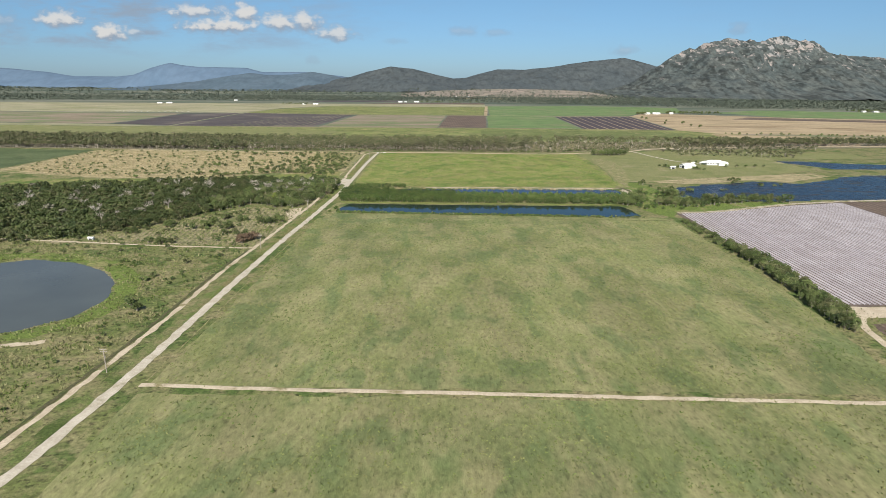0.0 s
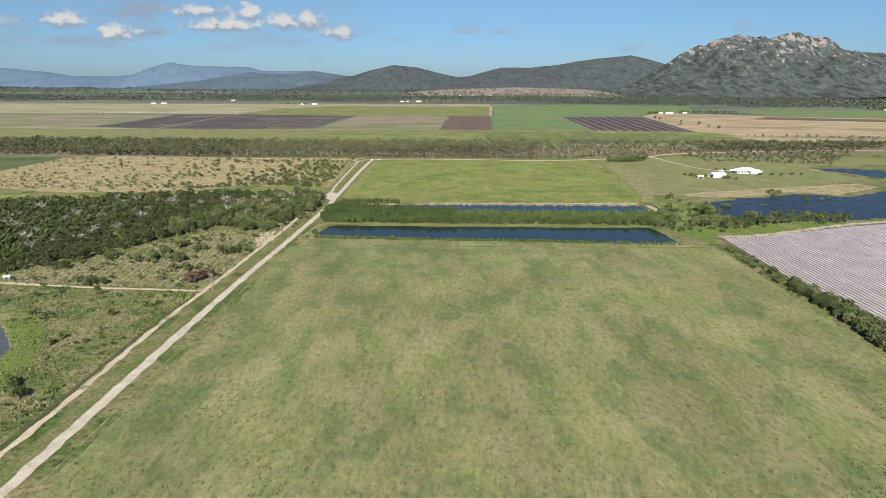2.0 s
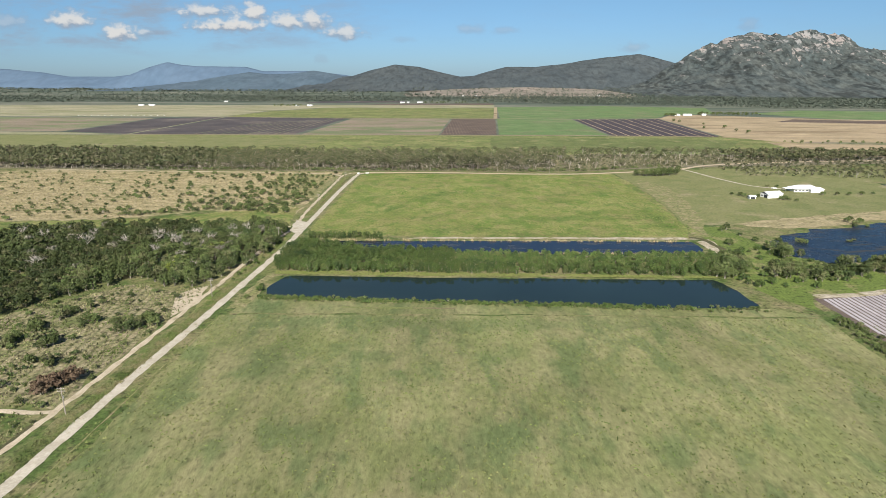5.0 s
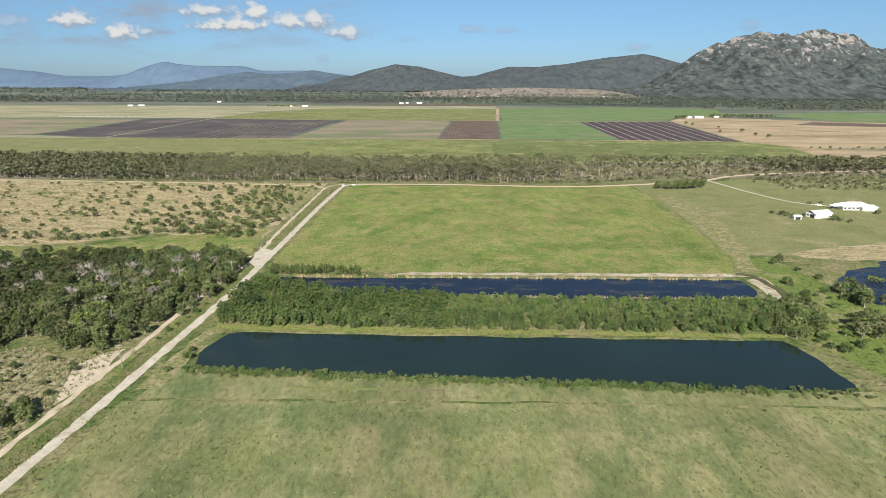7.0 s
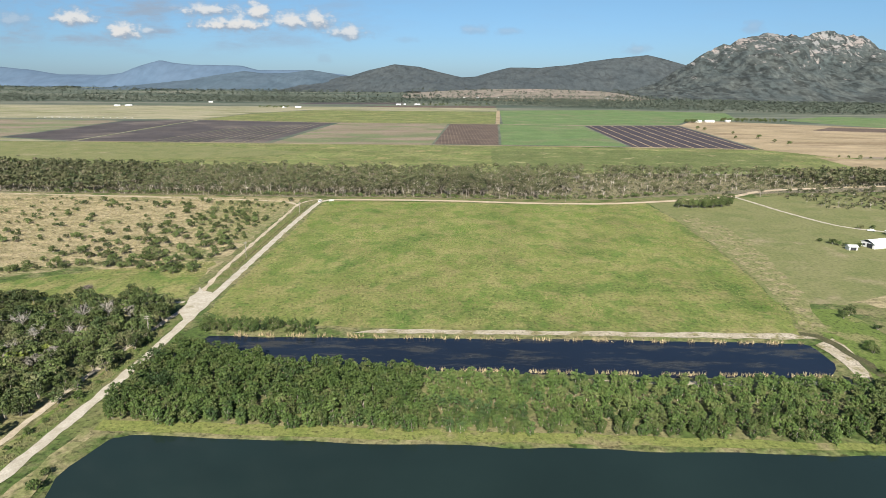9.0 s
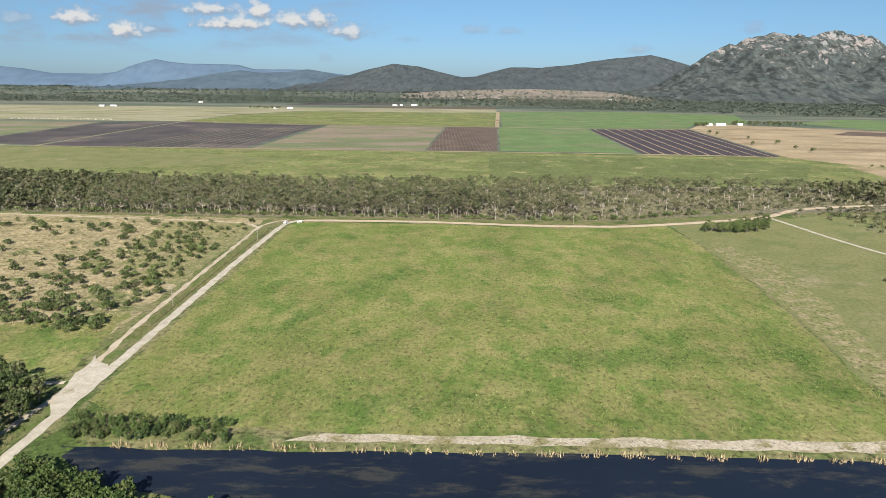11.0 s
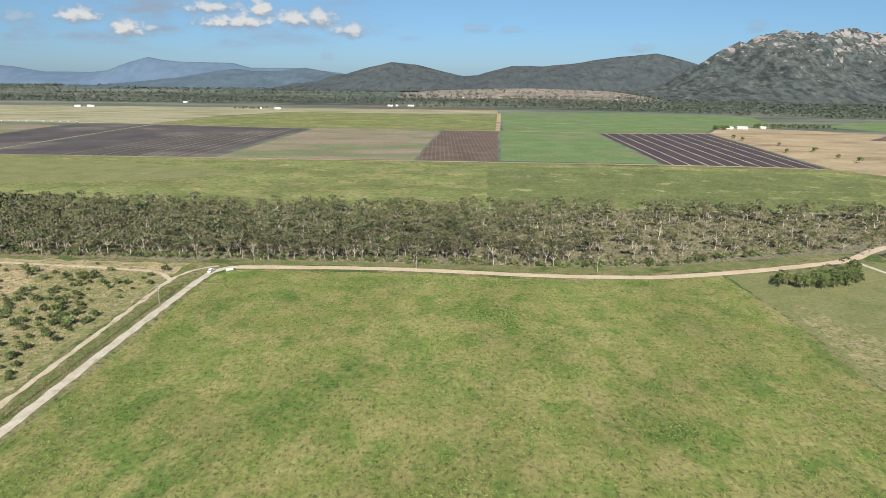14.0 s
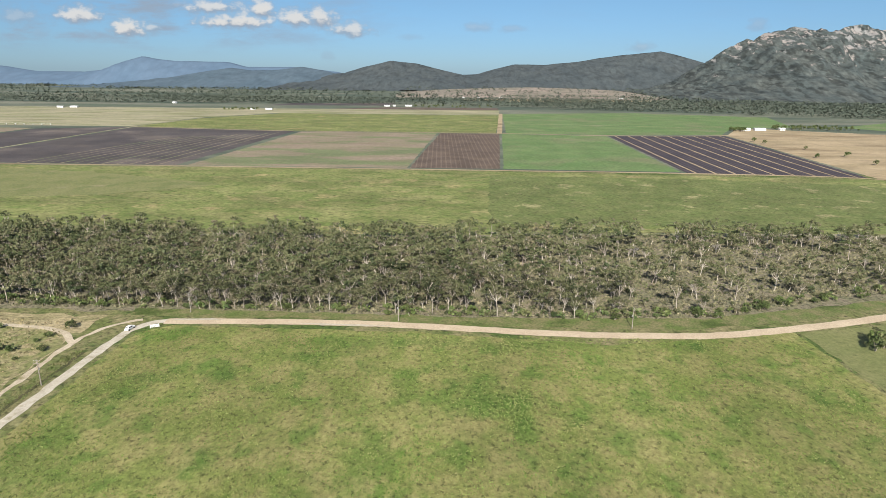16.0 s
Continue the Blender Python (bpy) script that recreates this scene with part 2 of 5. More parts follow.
M_DRY = surface("dry_grass", (0.320, 0.268, 0.158), (0.215, 0.190, 0.098), (0.130, 0.145, 0.055), big=10, fine=1.8, patch_size=26, patch_lo=0.55, patch_hi=0.66, bump=0.4, bump_size=1.5, grain=0.38, spots=(2.4, 0.54, 0.66, 0.45), blotch=((0.36, 0.30, 0.18), 9.0, 0.5, 0.62, 0.6), stretch=(0.7, 1.2, 1.0))
M_FALLOW = surface("fallow_soil", (0.22, 0.172, 0.130), (0.185, 0.162, 0.105), (0.135, 0.155, 0.078), big=40, fine=3, patch_size=90, patch_lo=0.47, patch_hi=0.58, stretch=(0.5, 1.3, 1), grain=0.22, tone=(50.0, 0.1))
M_BROWN = surface("brown_soil", (0.088, 0.066, 0.052), (0.11, 0.082, 0.062), big=40, fine=2, grain=0.25, stripe=((0.15, 0.115, 0.09), 5.5, 0.22, 0.03), tone=(30.0, 0.16))
M_DARK = surface("dark_soil", (0.060, 0.053, 0.054), (0.078, 0.068, 0.064), (0.125, 0.105, 0.092), big=60, fine=2, patch_size=170, grain=0.25, tone=(70.0, 0.15))
M_PLOW = surface("ploughed_soil", (0.052, 0.044, 0.052), (0.07, 0.058, 0.062), big=40, fine=2, grain=0.25, stripe=((0.035, 0.03, 0.034), 6.0, 0.3, 0.0))
M_TAN = surface("stubble", (0.33, 0.26, 0.165), (0.27, 0.215, 0.13), (0.20, 0.15, 0.09), big=70, fine=5, patch_size=130, grain=0.2, tone=(45.0, 0.14), stretch=(0.5, 1.4, 1))
M_GRAVEL = surface("pale_gravel", (0.45, 0.41, 0.335), (0.36, 0.325, 0.255), (0.25, 0.225, 0.14), patch_size=7, patch_lo=0.56, patch_hi=0.7, big=5, fine=0.6, grain=0.15, bump=0.04, bump_size=0.3)
M_CLAY = surface("clay_road", (0.46, 0.375, 0.27), (0.40, 0.32, 0.225), big=14, fine=0.7, grain=0.18)
M_TRACK = surface("dirt_track", (0.45, 0.385, 0.29), (0.36, 0.305, 0.22), (0.20, 0.175, 0.09), big=6, fine=0.6, patch_size=14, patch_lo=0.58, patch_hi=0.68, grain=0.2)
M_VERGE = surface("verge_weeds", (0.095, 0.13, 0.036), (0.17, 0.155, 0.075), (0.06, 0.085, 0.022), big=7, fine=0.9, patch_size=20, bump=0.4, bump_size=0.8, grain=0.4)
M_BANK = surface("bank_grass", (0.175, 0.185, 0.058), (0.135, 0.165, 0.042), (0.21, 0.18, 0.095), big=7, fine=1.2, patch_size=24, grain=0.35, spots=(1.5, 0.55, 0.66, 0.5))
M_SAND = surface("bleached_mud", (0.42, 0.37, 0.29), (0.32, 0.28, 0.2), (0.2, 0.18, 0.09), big=8, fine=0.7, patch_size=9, patch_lo=0.5, patch_hi=0.6, grain=0.32, spots=(1.6, 0.54, 0.66, 0.55))
M_WOODFLOOR = surface("leaf_litter", (0.195, 0.168, 0.118), (0.15, 0.148, 0.085), (0.225, 0.195, 0.14), big=8, fine=1.5, patch_size=26, bump=0.4, grain=0.38, spots=(2.0, 0.5, 0.64, 0.45))
M_MULCH = surface("mulch_film", (0.40, 0.37, 0.38), (0.33, 0.30, 0.30), big=14, fine=0.8, rough=0.5, grain=0.15, each=0.08)
M_BED = surface("bed_soil", (0.105, 0.082, 0.070), (0.14, 0.11, 0.09), big=10, fine=0.7)
M_LEAF_BELT = surface("leaf_green", (0.050, 0.084, 0.021), (0.086, 0.124, 0.034), (0.036, 0.063, 0.021), big=4, fine=0.5, patch_size=9, patch_lo=0.5, patch_hi=0.64, island=0.28, each=0.3, tint=((0.098, 0.118, 0.040), 5.0, 0.52, 0.66), rough=0.6, grain=0.2)
M_LEAF_SCRUB = surface("leaf_dark", (0.062, 0.088, 0.027), (0.098, 0.122, 0.042), (0.046, 0.070, 0.025), big=6, fine=0.5, patch_size=12, patch_lo=0.5, patch_hi=0.64, island=0.25, each=0.4, tint=((0.125, 0.128, 0.060), 7.0, 0.53, 0.66), rough=0.6, grain=0.2)
M_LEAF_GUM = surface("leaf_gum", (0.060, 0.070, 0.030), (0.105, 0.105, 0.054), (0.036, 0.050, 0.020), big=6, fine=0.6, patch_size=11, patch_lo=0.48, patch_hi=0.62, island=0.28, each=0.4, tint=((0.125, 0.108, 0.070), 8.0, 0.55, 0.68), rough=0.55, grain=0.2)
# Far leaves: greyer and bluer, with distance haze in the base colour.
M_LEAF_FAR = surface("leaf_far_hazed", (0.058, 0.075, 0.058), (0.085, 0.098, 0.074), big=45, fine=9, grain=0.2, island=0.18)
M_GRASS = surface("grass_blades", (0.185, 0.180, 0.078), (0.085, 0.122, 0.032), (0.075, 0.110, 0.030), big=15, fine=0.8, patch_size=26, patch_lo=0.5, patch_hi=0.62, island=0.3, mixed=0.45, stretch=(1.0, 0.5, 1.0))
M_REED = surface("reeds", (0.060, 0.098, 0.023), (0.090, 0.125, 0.035), (0.15, 0.14, 0.065), big=5, fine=0.5, patch_size=12, island=0.35)
M_STRAW = surface("dead_reeds", (0.40, 0.33, 0.20), (0.32, 0.25, 0.14), big=3, fine=0.4, island=0.3)
M_BARK = surface("gum_bark", (0.47, 0.43, 0.37), (0.17, 0.14, 0.115), big=9, fine=0.3, grain=0.25, each=0.2, mixed=0.5)
M_DEAD = surface("bleached_wood", (0.40, 0.37, 0.33), (0.30, 0.27, 0.24), big=1.5, fine=0.3, each=0.2)
M_POLE = surface("weathered_pole", (0.30, 0.27, 0.23), (0.22, 0.19, 0.16), big=2, fine=0.2)
M_STEEL = surface("galvanised", (0.5, 0.5, 0.5), (0.42, 0.42, 0.42), big=1, fine=0.2, rough=0.4, metal=0.7)
M_CERAM = surface("porcelain", (0.5, 0.48, 0.45), (0.4, 0.38, 0.36), big=1, fine=0.2, rough=0.3)
M_WHITE = surface("white_paint", (0.78, 0.78, 0.76), (0.70, 0.70, 0.68), big=4, fine=0.6, grain=0.06, rough=0.5)
M_ROOF = surface("white_roof_sheet", (0.8, 0.8, 0.8), (0.72, 0.73, 0.74), big=5, fine=0.8, grain=0.06, rough=0.4)
M_GLASS = surface("dark_window_or_bay", (0.03, 0.035, 0.04), (0.05, 0.05, 0.055), big=2, fine=0.5, rough=0.08)
M_RUBBER = surface("tyre_rubber", (0.025, 0.025, 0.025), (0.035, 0.035, 0.035), big=1, fine=0.2)
# Scrub colour of the mountain, with its bluish haze mixed in.
M_ROCKHILL = surface("hazed_wooded_rock", (0.052, 0.065, 0.064), (0.072, 0.082, 0.076), big=70, fine=14, grain=0.35, spots=(30.0, 0.46, 0.62, 0.5), stretch=(1.0, 0.3, 1.0))
rock_tree = M_ROCKHILL.node_tree
rock_out = rock_tree.nodes["Principled BSDF"].inputs["Base Color"]
rock_at = node(rock_tree, "ShaderNodeNewGeometry").outputs["Position"]
rock_up = node(rock_tree, "ShaderNodeSeparateXYZ", in_0=rock_at).outputs[2]
slabs = node(rock_tree, "ShaderNodeTexNoise", in_Vector=node(rock_tree, "ShaderNodeVectorMath", operation="MULTIPLY", in_0=rock_at, in_1=(1.0, 0.3, 0.9)).outputs[0], in_Scale=1 / 34.0, in_Detail=6.0, in_Roughness=0.72).outputs[0]
bared = span(rock_tree, calc(rock_tree, "ADD", slabs, span(rock_tree, rock_up, 30.0, 300.0, -0.10, 0.085, smooth=False)), 0.57, 0.65)
tones = node(rock_tree, "ShaderNodeTexNoise", in_Vector=rock_at, in_Scale=1 / 120.0, in_Detail=5.0).outputs[0]
granite = mix(rock_tree, "MIX", span(rock_tree, tones, 0.4, 0.62), (0.20, 0.20, 0.195), (0.27, 0.235, 0.215))
rock_tree.links.new(mix(rock_tree, "MIX", bared, rock_out.links[0].from_socket, granite), rock_out)
# The blue-grey of these woods is haze put into the colour.
M_HILL = surface("hazed_wooded_hill", (0.052, 0.064, 0.068), (0.062, 0.073, 0.075), big=140, fine=18, grain=0.2, spots=(34.0, 0.48, 0.64, 0.75), stretch=(1.0, 0.3, 1.0))
M_BANKLUSH = surface("lush_bank", (0.122, 0.165, 0.038), (0.100, 0.138, 0.033), (0.19, 0.185, 0.078), big=8, fine=1.2, patch_size=14, patch_lo=0.5, patch_hi=0.62, bump=0.3, grain=0.35, spots=(2.0, 0.53, 0.65, 0.5))
M_STRAWY = surface("straw_mix", (0.26, 0.22, 0.125), (0.16, 0.165, 0.065), blotch=((0.150, 0.162, 0.062), 6.0, 0.44, 0.6, 0.85), big=6, fine=1.6, grain=0.35, lo=0.38, hi=0.62, spots=(2.0, 0.54, 0.65, 0.55))
M_PALE = surface("pale_stubble", (0.30, 0.27, 0.18), (0.235, 0.22, 0.14), (0.185, 0.19, 0.10), big=50, fine=5, patch_size=110, grain=0.25, tone=(60.0, 0.14), blotch=((0.175, 0.185, 0.085), 60.0, 0.48, 0.6, 0.7), stretch=(0.4, 1.8, 1))
# Blue distance haze is painted into the base colour of both far ranges.
M_FARHILL_A = surface("hazed_low_hill", (0.064, 0.095, 0.120), (0.072, 0.102, 0.128), big=150, fine=25, grain=0.15, stretch=(1.0, 0.3, 1.0))
M_FARHILL = surface("hazed_range", (0.080, 0.125, 0.180), (0.088, 0.132, 0.188), big=200, fine=40, grain=0.08, stretch=(1.0, 0.3, 1.0))
M_CLEARED = surface("cleared_ground", (0.24, 0.20, 0.165), (0.17, 0.16, 0.12), (0.30, 0.24, 0.20), big=90, fine=12, patch_size=160, grain=0.25, spots=(30.0, 0.55, 0.65, 0.6))
M_UNDER = surface("dry_undergrowth", (0.11, 0.115, 0.055), (0.21, 0.185, 0.12), (0.08, 0.095, 0.04), big=8, fine=0.8, patch_size=20, island=0.35, mixed=0.5)
M_LEAF_GREY = surface("grey_twigs", (0.17, 0.155, 0.13), (0.12, 0.12, 0.08), (0.21, 0.195, 0.17), big=4, fine=0.5, patch_size=12, island=0.35)
M_CROPDARK = surface("dark_crop", (0.062, 0.088, 0.036), (0.080, 0.100, 0.045), (0.10, 0.115, 0.055), big=40, fine=4, patch_size=80, grain=0.25, tone=(40.0, 0.12))
M_STICKS = surface("dead_sticks", (0.17, 0.145, 0.125), (0.11, 0.095, 0.08), big=2, fine=0.3, island=0.4)
M_WORN = surface("worn_soil", (0.165, 0.155, 0.075), (0.15, 0.12, 0.075), (0.145, 0.165, 0.058), big=9, fine=1.0, patch_size=12, patch_lo=0.48, patch_hi=0.58)
M_LEAF_RUST = surface("leaf_rust", (0.085, 0.058, 0.040), (0.115, 0.080, 0.050), (0.060, 0.050, 0.030), big=3, fine=0.5, patch_size=8, island=0.3, rough=0.7)
M_LEAF_LIME = surface("leaf_lime", (0.145, 0.170, 0.035), (0.11, 0.145, 0.03), big=3, fine=0.5, island=0.3, rough=0.6)
M_CLEARING = surface("rank_dry_grass", (0.275, 0.235, 0.145), (0.205, 0.190, 0.098), (0.120, 0.140, 0.050), big=7, fine=1.6, patch_size=18, patch_lo=0.52, patch_hi=0.64, bump=0.5, bump_size=1.5, stripe=((0.12, 0.125, 0.055), 3.6, 0.3, 0.08), grain=0.4, spots=(2.6, 0.5, 0.64, 0.42))
M_MEADOW_EAST = surface("dark_meadow", (0.098, 0.125, 0.040), (0.135, 0.150, 0.056), (0.24, 0.225, 0.11), big=16, fine=3.0, patch_size=24, patch_lo=0.57, patch_hi=0.66, grain=0.36, spots=(4.0, 0.55, 0.68, 0.55), tone=(45.0, 0.12))
# Dark wet weeds; beside the dirt track the dark also stands for shadow.
M_WETSHADE = surface("ditch_weeds_and_shade", (0.060, 0.066, 0.028), (0.095, 0.085, 0.045), (0.06, 0.09, 0.022), big=4, fine=0.6, patch_size=12, bump=0.4, grain=0.4)
M_LUSHBLADE = surface("lush_blades", (0.225, 0.215, 0.095), (0.095, 0.155, 0.030), (0.075, 0.135, 0.026), big=14, fine=0.8, patch_size=24, patch_lo=0.51, patch_hi=0.63, island=0.3, mixed=0.45, stretch=(1.0, 0.8, 1.0))
M_WEED = surface("weed_blades", (0.095, 0.125, 0.034), (0.205, 0.190, 0.105), (0.07, 0.105, 0.024), big=8, fine=0.8, patch_size=26, island=0.4)
M_WATER = water("pond_water", (0.010, 0.018, 0.016), 0.05, 0.008)
M_MURKY = water("murky_water", (0.052, 0.060, 0.057), 0.12, 0.015)
M_WEEDY = water("weedy_water", (0.008, 0.012, 0.020), 0.12, 0.05, 0.4)
M_LAKE = water("lake_water", (0.007, 0.013, 0.024), 0.22, 0.30, 0.55)


# ---- building blocks ----
def solid(name, V, F, *mats, index=None):
    """A mesh from arrays of corners and triangles (or quads)."""
    V, F = np.asarray(V, float), np.asarray(F, int)
    me = bpy.data.meshes.new(name)
    me.vertices.add(len(V))
    me.vertices.foreach_set("co", V.astype(np.float32).ravel())
    me.loops.add(F.size)
    me.loops.foreach_set("vertex_index", F.astype(np.int32).ravel())
    me.polygons.add(len(F))
    me.polygons.foreach_set("loop_start", (np.arange(len(F)) * F.shape[1]).astype(np.int32))
    for m in mats:
        me.materials.append(m)
    if index is not None:
        me.polygons.foreach_set("material_index", np.asarray(index, np.int32))
    me.update(calc_edges=True)
    return me


def part(name, bm, material, parent, label=""):
    """Links a bmesh (or a ready mesh) as one mesh object under a thing or a part."""
    if isinstance(bm, bmesh.types.BMesh):
        me = bpy.data.meshes.new(name)
        bm.to_mesh(me)
        bm.free()
        me.materials.append(material)
    else:
        me = bm
    ob = new(name, me)
    ob.parent = parent
    return tagged(ob, label)


def thing(name, label, category, at=(0, 0, 0), turn=0, group="", kind=""):
    ob = new(name)
    ob.matrix_basis = pose(*at, 0, 0, turn)
    return tagged(ob, label, category, group, kind)


def box(bm, x0, x1, y0, y1, z0, z1, bevel=0.0):
    vs = [bm.verts.new((x, y, z)) for z in (z0, z1) for y in (y0, y1) for x in (x0, x1)]
    fs = [bm.faces.new([vs[i] for i in f]) for f in ((0, 2, 3, 1), (4, 5, 7, 6), (0, 1, 5, 4), (2, 6, 7, 3), (0, 4, 6, 2), (1, 3, 7, 5))]
    if bevel:
        bmesh.ops.bevel(bm, geom=list({e for f in fs for e in f.edges}), offset=bevel, segments=1, affect="EDGES")
    return bm


def smooth_line(points, step=4.0):
    """A Catmull-Rom line through points, in even steps."""
    p = np.array(points, float)
    p = np.vstack([2 * p[0] - p[1], p, 2 * p[-1] - p[-2]])
    out = []
    for a, b, c, d in zip(p[:-3], p[1:-2], p[2:-1], p[3:]):
        n = max(2, int(np.linalg.norm(c - b) / step))
        for t in np.arange(n) / n:
            out.append(0.5 * (2 * b + (c - a) * t + (2 * a - 5 * b + 4 * c - d) * t * t + (3 * b - a - 3 * c + d) * t ** 3))
    return np.array(out + [p[-2]])


def inside(poly, X, Y):
    poly = np.array(poly, float)
    hit = np.zeros(np.shape(X), bool)
    for (x0, y0), (x1, y1) in zip(poly, np.roll(poly, -1, 0)):
        if y0 != y1:
            hit ^= ((y0 > Y) != (y1 > Y)) & (X < (x1 - x0) * (Y - y0) / (y1 - y0) + x0)
    return hit


def depth_in(poly, X, Y):
    """Distance to a polygon's edge: positive inside."""
    poly = np.array(poly, float)
    d = np.full(np.shape(X), 1e9)
    for a, b in zip(poly, np.roll(poly, -1, 0)):
        e = b - a
        t = np.clip(((X - a[0]) * e[0] + (Y - a[1]) * e[1]) / (e @ e), 0, 1)
        d = np.minimum(d, np.hypot(X - a[0] - t * e[0], Y - a[1] - t * e[1]))
    return np.where(inside(poly, X, Y), d, -d)


def ripple(X, Y, size, seed=0.0):
    """Smooth noise about -1 to 1, cheap and the same at every build."""
    x, y = np.asarray(X) / size + seed * 7.3, np.asarray(Y) / size + seed * 3.1
    return (np.sin(x * 1.7 + 1.3 * np.sin(y * 1.1)) + np.sin(y * 1.9 + 1.7 * np.sin(x * 0.8 + 2)) + 0.6 * np.sin(3.1 * x + 2.3 * y + np.sin(x - y)) + 0.5 * np.sin(4.7 * y - 3.9 * x)) / 2.6


POND_SOUTH = [(-79, 457), (-81, 470), (-76, 487), (-9, 485), (60, 484), (143, 483), (148, 468), (149, 445), (107, 444), (33, 449), (-46, 453)]
POND_NORTH = [(-82, 556), (-20, 556), (70, 558), (159, 557), (160, 538), (154, 530), (98, 527), (0, 530), (-62, 540)]
POND_WEST = [(-243, 320), (-229, 327), (-203, 321), (-180, 307), (-164, 289), (-156, 267), (-158, 243), (-172, 228), (-205, 214), (-260, 215), (-310, 250), (-290, 300)]
LAKE = [(204, 552), (208, 527), (219, 514), (245, 513), (283, 507), (330, 515), (400, 522), (500, 530), (700, 560), (700, 720), (560, 700), (479, 660), (437, 650), (355, 600), (312, 611), (283, 596), (250, 588), (230, 576)]
CREEK = [(405, 768), (432, 735), (450, 700), (520, 702), (660, 715), (700, 760), (536, 742), (495, 748), (450, 768)]
WATERS = [POND_SOUTH, POND_NORTH, POND_WEST, LAKE, CREEK]


def height(X, Y):
    z = np.zeros(np.shape(X))
    for i, poly in enumerate(WATERS):
        d = depth_in(poly, X, Y) + (0.7 if i != 3 else 4.0) * ripple(X, Y, 11.0, i)
        z = np.minimum(z, -0.35 - 0.35 * np.clip(d / 2.5, -1, 4))
    return z


# ---- ground ----
def sheet(name, xs, ys, z, material):
    X, Y = np.meshgrid(xs, ys)
    V = np.stack([X, Y, z(X, Y)], -1).reshape(-1, 3)
    n, m = len(xs), len(ys)
    k = (np.arange(m - 1)[:, None] * n + np.arange(n - 1)).ravel()
    return solid(name, V, np.stack([k, k + 1, k + n + 1, k + n], -1), material)


near = sheet("ground", np.arange(-340, 721, 4.0), np.arange(196, 793, 4.0), height, M_GROUND)
gx0, gx1, gy0, gy1 = -340, 720, 196, 792
V = [tuple(v.co) for v in near.vertices]
F = [tuple(p.vertices) for p in near.polygons]
xs, ys = [-7000, -1400, gx0, gx1, 1400, 7000], [-1500, gy0, gy1, 1240, 5600]
slots = [0] * len(F)
for i in range(5):
    for j in range(4):
        if (i, j) == (2, 1):
            continue
        k = len(V)
        V += [(xs[i], ys[j], 0), (xs[i + 1], ys[j], 0), (xs[i + 1], ys[j + 1], 0), (xs[i], ys[j + 1], 0)]
        F.append((k, k + 1, k + 2, k + 3))
        slots.append(1 if j == 3 or i in (0, 4) else 0)
bpy.data.meshes.remove(near)
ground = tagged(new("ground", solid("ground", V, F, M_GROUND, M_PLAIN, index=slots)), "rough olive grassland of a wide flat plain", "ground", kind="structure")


def pool(name, poly, material, label):
    c = np.mean(poly, axis=0)
    big = [c + (np.array(p) - c) * (1 + 9 / max(20, np.linalg.norm(np.array(p) - c))) for p in poly]
    bm = bmesh.new()
    bm.faces.new([bm.verts.new((x, y, -0.36)) for x, y in big])
    bmesh.ops.recalc_face_normals(bm, faces=bm.faces)
    me = bpy.data.meshes.new(name)
    for f in bm.faces:
        if f.normal.z < 0:
            f.normal_flip()
    bmesh.ops.triangulate(bm, faces=bm.faces[:])
    bm.to_mesh(me)
    bm.free()
    me.materials.append(material)
    tagged(new(name, me), label, "water", kind="structure")


pool("water_south_dam", POND_SOUTH, M_WATER, "dark still water of a long farm dam")
pool("water_north_dam", POND_NORTH, M_WEEDY, "dark weedy water of a narrow farm dam")
pool("water_west_pond", POND_WEST, M_MURKY, "murky grey water of a round pond")
pool("water_lake", LAKE, M_LAKE, "wind-ruffled blue water of a lagoon")
pool("water_creek", CREEK, M_LAKE, "blue water of a narrow lagoon arm")


def patch(name, poly, material, label, z=0.04, rag=1.0, step=6.0, category="field"):
    """A flat piece of land laid on the ground, with a slightly ragged edge."""
    pts = []
    for a, b in zip(np.array(poly, float), np.roll(np.array(poly, float), -1, 0)):
        n = max(1, int(np.linalg.norm(b - a) / step))
        for t in np.arange(n) / n:
            p = a + (b - a) * t
            pts.append((p[0] + rag * ripple(p[0], p[1], 5.0, 1), p[1] + rag * ripple(p[0], p[1], 5.0, 2), z))
    bm = bmesh.new()
    f = bm.faces.new([bm.verts.new(p) for p in pts])
    f.normal_update()
    if f.normal.z < 0:
        f.normal_flip()
    bmesh.ops.triangulate(bm, faces=bm.faces[:])
    me = bpy.data.meshes.new(name)
    bm.to_mesh(me)
    bm.free()
    me.materials.append(material)
    return tagged(new(name, me), label, category, kind="structure")


def ribbon(name, points, width, material, label, z=0.1, rag=0.35, step=3.0, category="road", drape=False):
    line = smooth_line(points, step)
    d = np.gradient(line, axis=0)
    d /= np.linalg.norm(d, axis=1)[:, None]
    side_way = np.stack([d[:, 1], -d[:, 0]], -1)
    V, n = [], len(line)
    for s, seed in ((-1, 3), (-0.33, 0), (0.33, 0), (1, 4)):
        w = s * width / 2 + (rag * ripple(line[:, 0], line[:, 1], 4.0, seed) if abs(s) == 1 else 0)
        q = line + side_way * np.reshape(w, (-1, 1))
        V.append(np.c_[q, (height(q[:, 0], q[:, 1]) if drape else 0) + np.full(n, z + (0.05 if abs(s) < 1 else 0.0))])
    V = np.vstack(V)
    k = np.arange(n - 1)
    F = np.vstack([np.stack([k + j * n, k + 1 + j * n, k + 1 + (j + 1) * n, k + (j + 1) * n], -1) for j in range(3)])
    me = solid(name, V, F[:, ::-1], material)
    return tagged(new(name, me), label, category, kind="structure")


